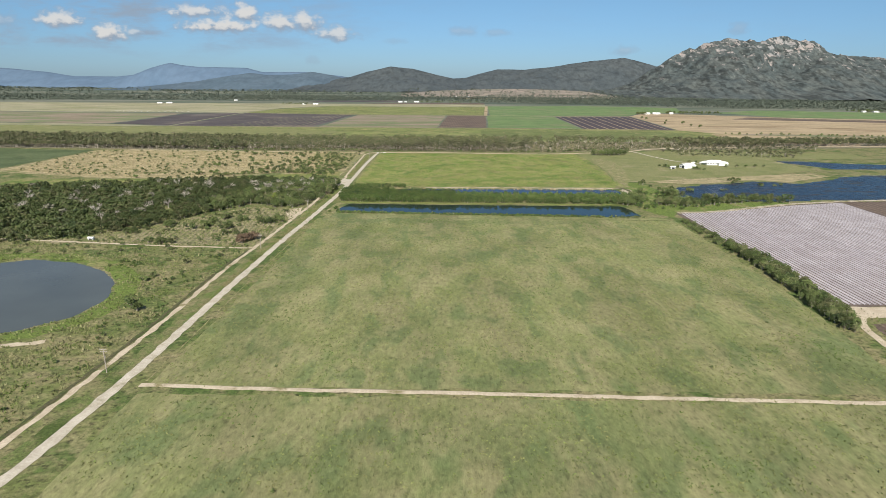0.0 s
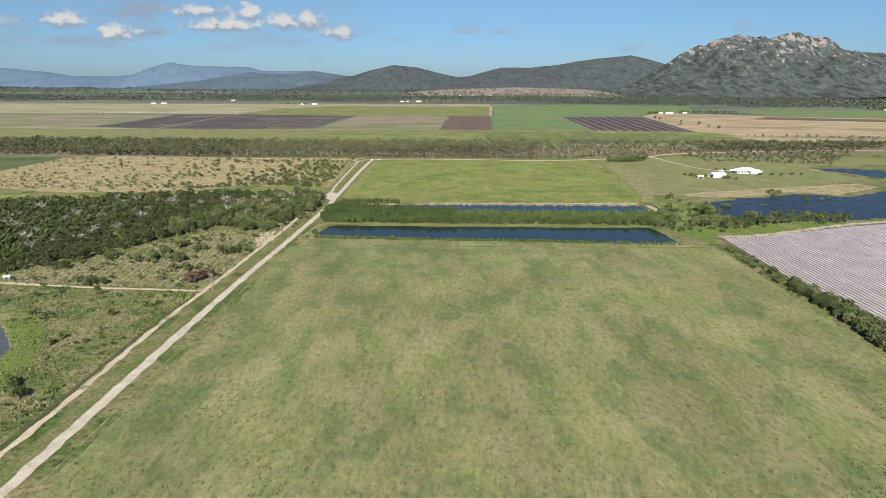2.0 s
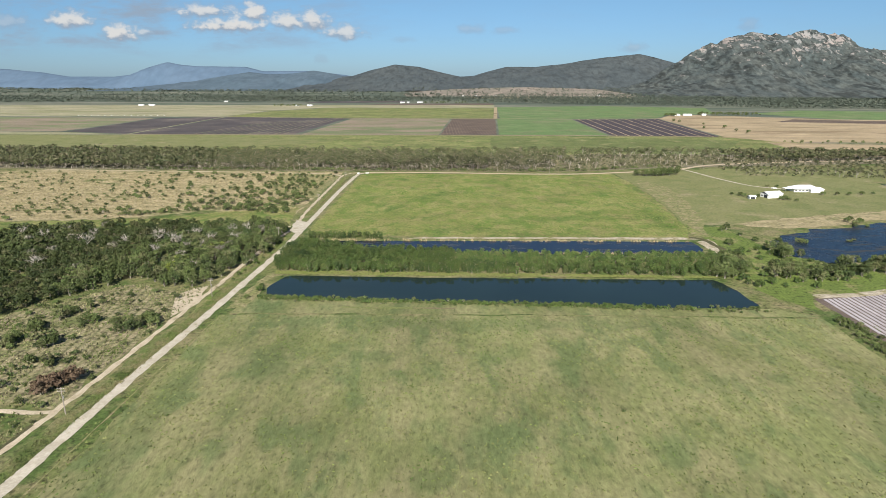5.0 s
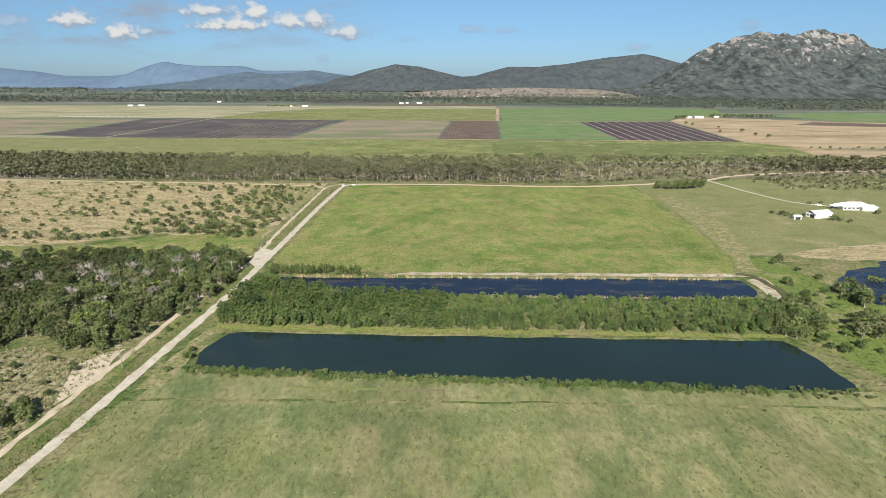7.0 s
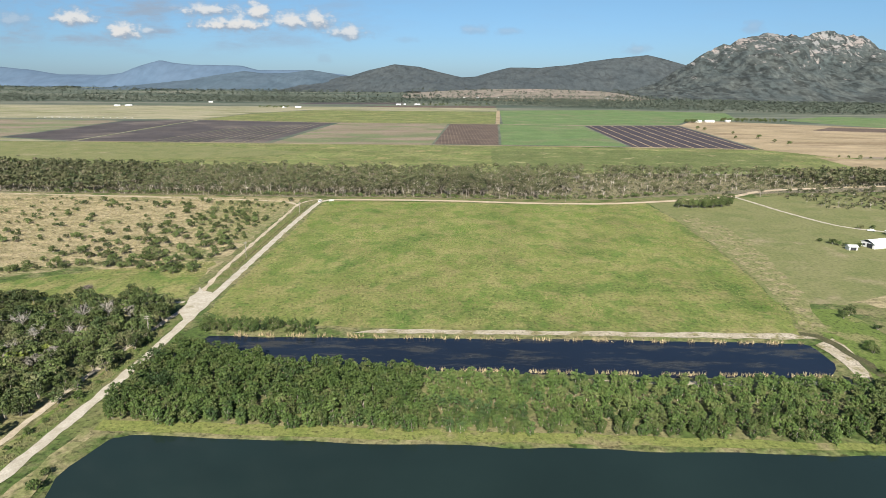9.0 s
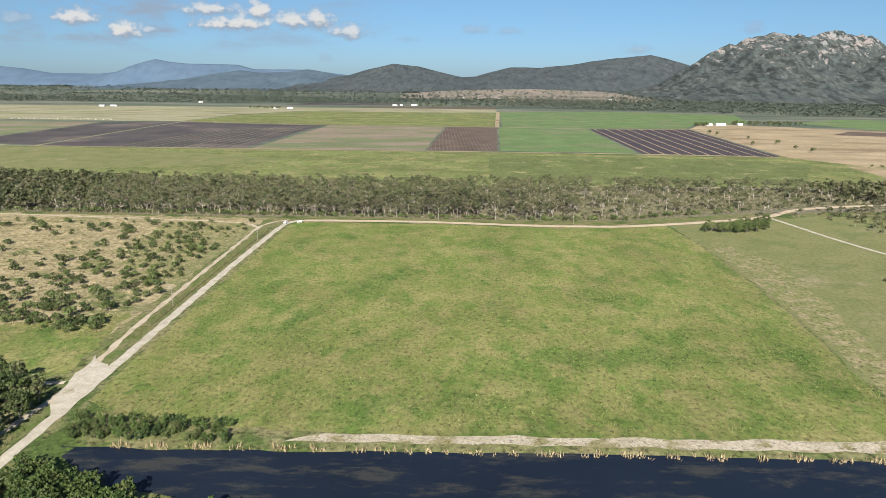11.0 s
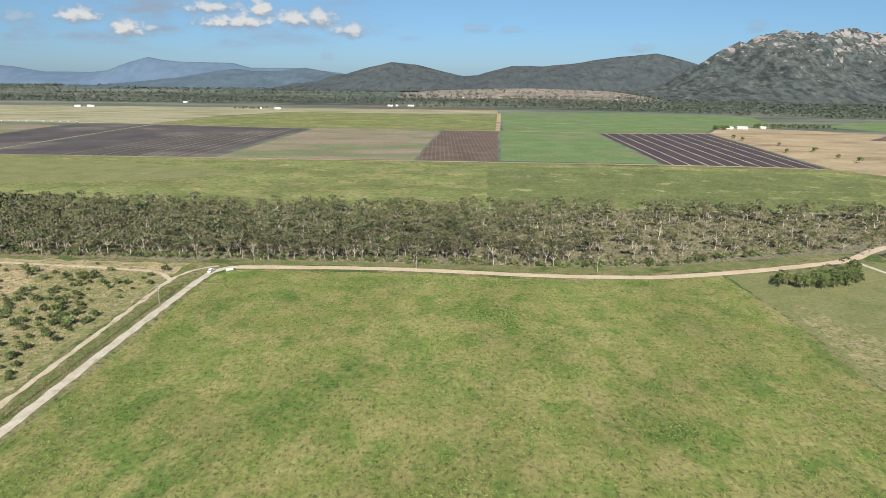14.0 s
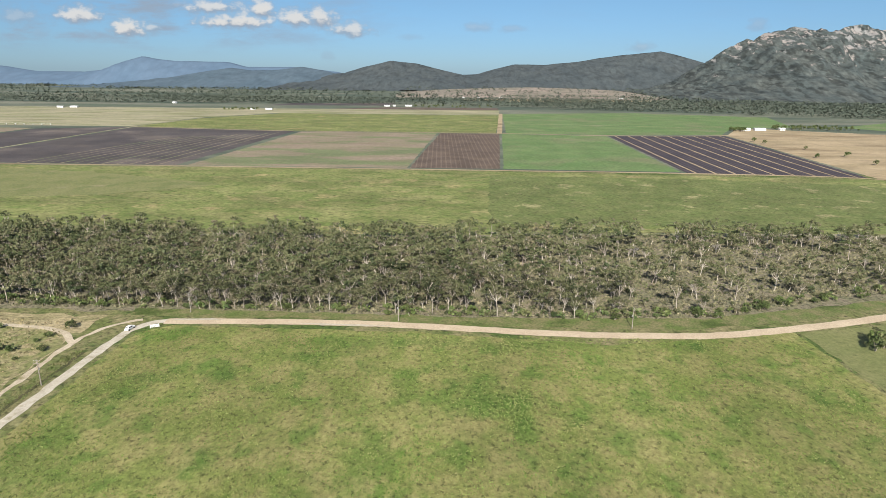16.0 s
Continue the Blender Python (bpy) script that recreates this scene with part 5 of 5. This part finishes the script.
spots = scatter(rng, -70, 158, 526, 560, 0.8, lambda x, y: ((np.abs(y - 556.8) < 1.0) | (np.abs(y - 529.5) < 1.0) & (x > 0)) * (ripple(x, y, 3.0, 5) > -0.1) * 0.8)
blades("dead_reeds", spots, rng, 1.5, 0.3, M_STRAW, "straw-coloured dead reeds at the water's edge", "reeds", 4)


# ---- banks ----
patch("bank_north_sand", [(-20, 560.5), (40, 561), (158, 560.5), (166, 562), (158, 566), (60, 565), (-10, 564.5)], M_SAND, "bleached mud bank of the dam", 0.06, rag=0.9, category="bank")
patch("bank_east_sand", [(162, 556), (172, 562), (172, 548), (164, 526), (160, 524), (163, 540)], M_SAND, "bleached mud bank at the dam's end", 0.06, rag=0.9, category="bank")
patch("bank_mid_sand", [(60, 524.5), (110, 524), (158, 526), (158, 523), (100, 521)], M_SAND, "bleached mud below the trees", 0.06, rag=0.8, category="bank")
patch("bank_south_grass", [(-84, 488.6), (-9, 486.6), (60, 485.8), (143, 485), (152, 488), (60, 491), (-10, 492.5), (-84, 494)], M_BANK, "yellow-green grass bank of the dam", 0.05, rag=0.6, category="bank")
patch("bank_front_grass", [(-88, 434), (60, 434), (168, 433), (152, 443), (107, 441.5), (33, 446.5), (-46, 450.5), (-84, 455)], M_FIELD, "green weedy bank before the dam", 0.057, rag=0.8, category="bank")

# grass tufts over the nearer fields
spots = scatter(rng, -96, 190, 130, 432, 1.9, lambda x, y: (np.abs(y - 180) > 3) * np.clip(0.5 + 0.5 * ripple(x, y, 16.0, 9), 0.05, 0.95))
weeds = spots[rng.uniform(size=len(spots)) < 0.006]
mass("field_weeds", LOW_LIGHT, weeds, rng, (M_BARK, M_LEAF_SCRUB), "single dark weeds in the pasture", "weeds", 0.15, 0.4)
blades("grass_tufts", spots, rng, 0.5, 0.8, M_GRASS, "tufts of olive pasture grass", "grass", 3)
spots = scatter(rng, -84, 172, 570, 820, 0.92, lambda x, y: np.clip(0.45 + 0.5 * ripple(x, y, 13.0, 11), 0.05, 0.95))
blades("lush_tufts", spots, rng, 0.45, 0.55, M_LUSHBLADE, "tufts of bright green grass", "grass", 3)
spots = scatter(rng, -280, -100, 130, 470, 1.5, lambda x, y: (depth_in(POND_WEST, x, y) < -1.5) * (x < np.interp(y, [140, 312, 371, 470], [-123.5, -116, -112, -106]) - 2.6) * (np.abs(y - 353 + 0.1 * np.minimum(x + 150, 0)) > 1.6) * np.clip(0.5 + 0.5 * ripple(x, y, 9.0, 12), 0.05, 0.95))
clumps = spots[(ripple(spots[:, 0], spots[:, 1], 13.0, 4) > 0.25) & (rng.uniform(size=len(spots)) < 0.16)]
mass("weed_clumps", LOW_LIGHT, clumps, rng, (M_BARK, M_LEAF_BELT), "rank green weed clumps on rough ground", "weeds", 0.25, 0.65)
blades("weed_tufts", spots, rng, 0.9, 0.6, M_WEED, "rank weeds and tall grass on rough ground", "weeds", 4)
spots = scatter(rng, -108, -94, 130, 800, 0.9, lambda x, y: (np.abs(x - np.interp(y, [140, 300, 450, 600, 800], [-115.5, -108.5, -100, -96, -97])) < 2.6) * ((y < 564) | (y > 626)) * 0.8)
blades("verge_weeds", spots, rng, 0.7, 0.5, M_VERGE, "dark weeds on the road verge", "weeds", 3)
spots = scatter(rng, -470, -106, 604, 835, 2.0, lambda x, y: inside(DRY, x, y) * 0.8)
blades("dry_tufts", spots, rng, 0.6, 0.9, M_DRY, "tussocks of dry straw grass", "grass", 3)


spots = scatter(rng, -260, 420, 838, 985, 2.1, lambda x, y: inside(WOOD_A, x, y) * 0.75)
blades("forest_tussocks", spots, rng, 1.0, 1.3, M_UNDER, "grey-brown tussocks and low scrub on the woodland floor", "undergrowth", 3)
plant(dict(SHRUB, name="paddock_bush", label="large dark bush in dry paddock grass", group="paddock bushes"), scatter(rng, -165, -108, 640, 705, 6.5, lambda x, y: (y < 660 + 0.9 * (x + 165)) * 0.55), rng, 1.0, 1.8)
plant(dict(SHRUB, name="paddock_bush", label="dark bush on scrubby ground beside the track", group="paddock bushes"), scatter(rng, -165, -107, 705, 815, 6.5, lambda x, y: 0.55 + 0 * x), rng, 0.5, 1.2)
plant(GUM, [(203, 820), (212, 822), (220, 824), (229, 827), (240, 832), (216, 815), (233, 822), (247, 842)], rng, 0.6, 0.85)


# ---- far woods ----
def far_trees(name, spots, rng, tall, label, z=None):
    n = 10
    C = np.repeat(np.c_[spots, np.zeros(len(spots))], n, 0)
    if z is not None:
        C[:, 2] = z(C[:, 0], C[:, 1])
    C += rng.normal(0, 1, C.shape) * (tall * 0.33, tall * 0.33, 0) + np.c_[np.zeros((len(C), 2)), rng.uniform(0.25, 0.9, len(C)) * tall]
    V, F = cards(rng, C, tall * 0.24, up=2.2)
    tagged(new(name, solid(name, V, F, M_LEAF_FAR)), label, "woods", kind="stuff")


def plain_woods(x, y):
    edge = np.interp(x, [-2500, -1500, -400, 0, 250, 500, 800, 1150, 1330, 1700], [2350, 2420, 2560, 2520, 2420, 2320, 2190, 2060, 1960, 1900])
    clear = np.clip(0.62 + 0.75 * ripple(x * 0.45, y * 1.3, 130.0, 4), 0, 1)
    return (y > edge + 25 * ripple(x, y, 60.0, 2)) * np.where(x > 300, np.clip(clear + 0.35, 0, 1), clear)


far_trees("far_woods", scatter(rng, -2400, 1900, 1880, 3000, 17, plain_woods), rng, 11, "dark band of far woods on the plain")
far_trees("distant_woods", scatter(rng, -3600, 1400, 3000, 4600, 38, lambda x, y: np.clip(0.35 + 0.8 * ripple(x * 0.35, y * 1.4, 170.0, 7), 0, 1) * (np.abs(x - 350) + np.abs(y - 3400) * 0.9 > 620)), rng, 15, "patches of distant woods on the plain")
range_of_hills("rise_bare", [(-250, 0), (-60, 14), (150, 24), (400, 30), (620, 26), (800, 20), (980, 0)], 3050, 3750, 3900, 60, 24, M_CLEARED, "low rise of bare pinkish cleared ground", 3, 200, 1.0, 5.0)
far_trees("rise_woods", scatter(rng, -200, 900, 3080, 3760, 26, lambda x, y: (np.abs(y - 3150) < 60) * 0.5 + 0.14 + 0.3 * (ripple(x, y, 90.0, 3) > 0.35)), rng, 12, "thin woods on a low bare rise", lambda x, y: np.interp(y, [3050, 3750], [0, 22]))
patch("far_clearing", [(60, 2900), (420, 2800), (780, 2960), (820, 3040), (420, 3045), (60, 3040)], M_TAN, "bare pale ground before the hills", 0.08, rag=14, step=20)


# ---- mulch rows ----
mulch = thing("mulch_rows", "rows of pale plastic mulch film on raised beds", "crop rows", kind="structure")
row_profile = [(-0.75, 0.0), (-0.55, 0.22), (0.0, 0.26), (0.55, 0.22), (0.75, 0.0)]
for k in range(62):
    x = 182.5 + 2.45 * k
    y1 = float(np.interp(x, [178, 210, 280, 335], [455, 461, 488, 503])) - 1
    ys_row = np.linspace(263, y1, 22)
    V = np.array([(x + a + 0.12 * ripple(x, y, 9.0, k % 5), y, 0.05 + b) for y in ys_row for a, b in row_profile])
    q = (np.arange(21)[:, None] * 5 + np.arange(4)).ravel()
    part("mulch_row", solid("mulch_row", V, np.stack([q, q + 1, q + 6, q + 5], -1), M_MULCH), None, mulch)


# ---- pale tracks in the ploughed field ----
for k in range(9):
    u = (k + 0.5) / 9
    ribbon("plough_track", [(280 + 176 * u, 1240 - 18 * u), (288 + 200 * u, 1622 + 22 * u)], 2.4, M_TAN, "pale wheel track in ploughed soil", 0.1, rag=0.5, step=30, category="track")


for k in range(11):
    u = k / 11
    ribbon("furrow", [(-440 + 172 * u, 1252), (-395 + 150 * u, 1520 + 110 * u)], 1.6 + 0.9 * (k % 3 == 0), M_FALLOW, "pale furrow line in dark tilled soil", 0.1, rag=0.6, step=30, category="furrow")


def irrigator(x, y, spans, length=16.0):
    """A wheeled lateral irrigator: a long pipe on A-shaped towers."""
    b = thing("field_irrigator", "long white wheeled irrigator standing in a far field", "irrigator", (x, y, 0), 2)
    bm = bmesh.new()
    bmesh.ops.create_cone(bm, cap_ends=True, segments=8, radius1=0.08, radius2=0.08, depth=spans * length, matrix=Matrix.Translation((spans * length / 2, 0, 3.4)) @ pose(0, 0, 0, 0, 90, 0))
    part("pipe", bm, M_WHITE, b)
    for k in range(spans + 1):
        tower = part("tower", box(bmesh.new(), k * length - 0.7, k * length + 0.7, -0.9, 0.9, 1.2, 2.6, 0.3), M_WHITE, b)
        for sy in (-1.6, 1.6):
            bm = bmesh.new()
            bmesh.ops.create_cone(bm, cap_ends=True, segments=12, radius1=0.6, radius2=0.6, depth=0.35, matrix=pose(k * length, sy, 0.6, 0, 90, 0))
            part("wheel", bm, M_RUBBER, tower, "black rubber wheel")


irrigator(-905, 1697, 13)


# ---- poles, buildings, car ----
def power_pole(x, y, turn, tall=9.2):
    p = thing("power_pole", "weathered timber power pole with crossarm", "power pole", (x, y, 0), turn, "power poles")
    bm = bmesh.new()
    bmesh.ops.create_cone(bm, cap_ends=True, segments=10, radius1=0.19, radius2=0.12, depth=tall + 0.6, matrix=Matrix.Translation((0, 0, tall / 2 - 0.3)))
    part("post", bm, M_POLE, p)
    for z in (tall - 0.35, tall - 1.2):
        arm = part("crossarm", box(bmesh.new(), -1.15, 1.15, -0.2, -0.08, z - 0.07, z + 0.07, 0.015), M_POLE, p)
        for ax in (-1.0, -0.35, 0.35, 1.0):
            bm = bmesh.new()
            bmesh.ops.create_cone(bm, cap_ends=True, segments=8, radius1=0.07, radius2=0.04, depth=0.2, matrix=Matrix.Translation((ax, -0.14, z + 0.17)))
            part("insulator", bm, M_CERAM, arm, "grey porcelain insulator")
    part("transformer", box(bmesh.new(), -0.22, 0.22, 0.16, 0.5, tall * 0.58, tall * 0.58 + 0.8, 0.05), M_STEEL, p, "grey steel box on the pole")


for x, y, turn in ((-116.6, 192, 4), (-109, 351, 3), (-103, 454, 3), (-98.5, 553, 0), (-96.5, 662, 0), (-93.8, 774, 0), (17, 832.5, 90), (-72, 838, 60), (112, 829, 88)):
    power_pole(x, y, turn)


def gable(bm, x0, x1, y0, y1, z0, z1, eave=0.5):
    """A gabled roof with the ridge along x, 0.12 thick."""
    m = (y0 + y1) / 2
    prof = [(y0 - eave, z0 - 0.2), (m, z1), (y1 + eave, z0 - 0.2), (y1 + eave, z0 - 0.06), (m, z1 + 0.14), (y0 - eave, z0 - 0.06)]
    a = [bm.verts.new((x0 - eave, y, z)) for y, z in prof]
    b = [bm.verts.new((x1 + eave, y, z)) for y, z in prof]
    for i in range(6):
        bm.faces.new((a[i], a[(i + 1) % 6], b[(i + 1) % 6], b[i]))
    for ring, flip in ((a, 1), (b, 0)):
        for q in ((0, 1, 4, 5), (1, 2, 3, 4)):
            bm.faces.new([ring[i] for i in (q if flip else q[::-1])])
    bmesh.ops.recalc_face_normals(bm, faces=bm.faces)
    return bm


def hip(bm, x0, x1, y0, y1, z0, z1, eave=0.8):
    x0, x1, y0, y1 = x0 - eave, x1 + eave, y0 - eave, y1 + eave
    m, q = (y0 + y1) / 2, (y1 - y0) / 2
    low = [bm.verts.new(p) for p in ((x0, y0, z0 - 0.15), (x1, y0, z0 - 0.15), (x1, y1, z0 - 0.15), (x0, y1, z0 - 0.15))]
    eav = [bm.verts.new((v.co.x, v.co.y, z0)) for v in low]
    r0, r1 = bm.verts.new((x0 + q, m, z1)), bm.verts.new((x1 - q, m, z1))
    bm.faces.new(low[::-1])
    for i in range(4):
        bm.faces.new((low[i], low[(i + 1) % 4], eav[(i + 1) % 4], eav[i]))
    for f in ((eav[0], eav[1], r1, r0), (eav[1], eav[2], r1), (eav[2], eav[3], r0, r1), (eav[3], eav[0], r0)):
        bm.faces.new(f)
    bmesh.ops.recalc_face_normals(bm, faces=bm.faces)
    return bm


def building(name, label, x, y, turn, length, width, wall, ridge, hipped=False, windows=3, group="", openings="window"):
    b = thing(name, label, "house" if name == "farmhouse" else "shed", (x, y, 0), turn, group)
    l, w = length / 2, width / 2
    part("wall", box(bmesh.new(), -l, l, -w, w, -0.2, wall), M_WHITE, b)
    part("roof", (hip if hipped else gable)(bmesh.new(), -l, l, -w, w, wall, ridge), M_ROOF, b, "white sheet-metal roof")
    for k in range(windows):
        c = -l + length * (k + 0.5) / windows
        if openings == "window":
            pane_w = min(1.0, length / windows * 0.3)
            win = part("window", box(bmesh.new(), c - pane_w - 0.08, c + pane_w + 0.08, -w - 0.06, -w + 0.05, 0.85, 2.15), M_WHITE, b)
            part("pane", box(bmesh.new(), c - pane_w, c + pane_w, -w - 0.075, -w + 0.02, 0.93, 2.07), M_GLASS, win, "dark window pane")
        else:
            # No opening is cut: a dark panel stands for the bay's shaded inside.
            part("bay_shade", box(bmesh.new(), c - length / windows * 0.36, c + length / windows * 0.36, -w - 0.05, -w + 0.04, 0, wall * 0.8), M_GLASS, b, "dark panel painted as a bay's shaded inside")
    return b


house = building("farmhouse", "long white farmhouse with a hipped white roof", 324, 731, 0, 22, 11, 2.9, 5.6, True, 7)
wing = part("wing", box(bmesh.new(), 2, 13, -8.5, -5.52, -0.2, 2.9), M_WHITE, house)
part("wing_roof", hip(bmesh.new(), 2, 13, -8.5, -4, 2.95, 4.6), M_ROOF, house, "white sheet-metal roof")
part("porch_roof", hip(bmesh.new(), -17, -11.9, -2.5, 2.5, 2.6, 3.6, 0.4), M_ROOF, house, "white sheet-metal roof")
for px_, py_ in ((-16.8, -2.3), (-16.8, 2.3)):
    part("post", box(bmesh.new(), px_ - 0.08, px_ + 0.08, py_ - 0.08, py_ + 0.08, -0.1, 2.5), M_WHITE, house)
shed = building("farm_shed", "white farm shed with a bay's shade painted dark on its gable", 281, 702, 18, 15, 9, 3.2, 5.0, False, 0)
# Closed wall; this dark panel paints the shade of an open bay.
part("bay_shade", box(bmesh.new(), -7.56, -7.4, -3.2, 0.4, 0.0, 2.7), M_GLASS, shed, "dark panel painted as a bay's shaded inside")
part("window", box(bmesh.new(), -7.55, -7.4, 1.6, 3.2, 1.0, 2.1), M_GLASS, shed, "dark window pane")
building("garden_hut", "small white hut beside shrubs", 261, 694.5, 0, 5, 4, 2.3, 3.0, False, 1, openings="bay")
for x, y, l, w in ((572, 1760, 16, 9), (600, 1764, 20, 10), (645, 1772, 10, 7)):
    building("far_shed", "long white farm shed among far fields", x, y, 0, l, w, 3.4, 4.6, False, 3, "far sheds", "window")
for x, y, l in ((-495, 2215, 18), (-455, 2222, 26), (-170, 2440, 24), (-150, 2450, 12), (-108, 2455, 30), (-1010, 2225, 26), (-980, 2235, 30), (1345, 1945, 26), (1310, 1950, 18), (-830, 2500, 20), (120, 3120, 16), (210, 3140, 18), (260, 3160, 14), (690, 3130, 22), (60, 3110, 14)):
    building("far_house", "white farm building on the far plain", x, y, 0, l * 0.62, 8, 3.0, 4.2, False, 3, "far farm buildings")


def car(x, y, z, turn, label):
    c = thing("car", label, "car", (x, y, z), turn)
    part("body", box(bmesh.new(), -0.9, 0.9, -2.3, 2.3, 0.35, 1.0, 0.12), M_WHITE, c)
    cab = bmesh.new()
    box(cab, -0.82, 0.82, -1.6, 1.1, 1.0, 1.62)
    for v in cab.verts:
        if v.co.z > 1.3:
            v.co.x *= 0.84
            v.co.y = v.co.y * 0.78 - 0.1
    part("cabin", cab, M_WHITE, c)
    part("windscreen", box(bmesh.new(), -0.66, 0.66, 0.86, 0.96, 1.08, 1.5), M_GLASS, c, "dark windscreen")
    part("rear_window", box(bmesh.new(), -0.66, 0.66, -1.56, -1.46, 1.08, 1.5), M_GLASS, c, "dark rear window")
    for sx in (-1, 1):
        part("side_window", box(bmesh.new(), sx * 0.8 - 0.03, sx * 0.8 + 0.03, -1.2, 0.65, 1.1, 1.45), M_GLASS, c, "dark side window")
        for sy in (-1.4, 1.4):
            bm = bmesh.new()
            bmesh.ops.create_cone(bm, cap_ends=True, segments=16, radius1=0.34, radius2=0.34, depth=0.24, matrix=pose(sx * 0.82, sy, 0.34, 0, 90, 0))
            part("wheel", bm, M_RUBBER, c, "black rubber wheel")


car(-88.3, 819, 0.13, -8, "white car standing on the gravel road bend")
car(303, 741, 0.05, 70, "white car parked beside the farmhouse")
gate = thing("farm_gate", "low white farm gate panel beside the road bend", "gate", (-79.5, 821.5, 0), 25)
for gx in (-1.6, 1.6):
    part("post", box(bmesh.new(), gx - 0.1, gx + 0.1, -0.1, 0.1, -0.2, 1.5, 0.02), M_WHITE, gate)
for gz in (0.35, 0.7, 1.05, 1.3):
    part("rail", box(bmesh.new(), -1.5, 1.5, -0.04, 0.04, gz - 0.1, gz + 0.1, 0.02), M_WHITE, gate)
hut = building("pump_hut", "small white pump hut in scrub", -220, 368, 0, 2.8, 2.0, 1.5, 1.9, False, 1, openings="bay")

# ---- tree clumps among the far fields ----
spots = np.vstack([scatter(rng, 640, 800, 1770, 1830, 10, lambda x, y: 0.5 + 0 * x), scatter(rng, 540, 562, 1735, 1765, 7, lambda x, y: 0.6 + 0 * x),
                   scatter(rng, -560, -470, 2195, 2235, 10, lambda x, y: 0.4 + 0 * x), scatter(rng, -80, 140, 2380, 2470, 16, lambda x, y: 0.35 + 0 * x),
                   scatter(rng, 1280, 1420, 1930, 1990, 11, lambda x, y: 0.55 + 0 * x), scatter(rng, 500, 540, 1290, 1560, 24, lambda x, y: 0.3 + 0 * x)])
mass("field_trees", BROADS_FAR, spots, rng, (M_BARK, M_LEAF_SCRUB), "dark tree clumps beside far sheds", "trees", 0.7, 1.3)
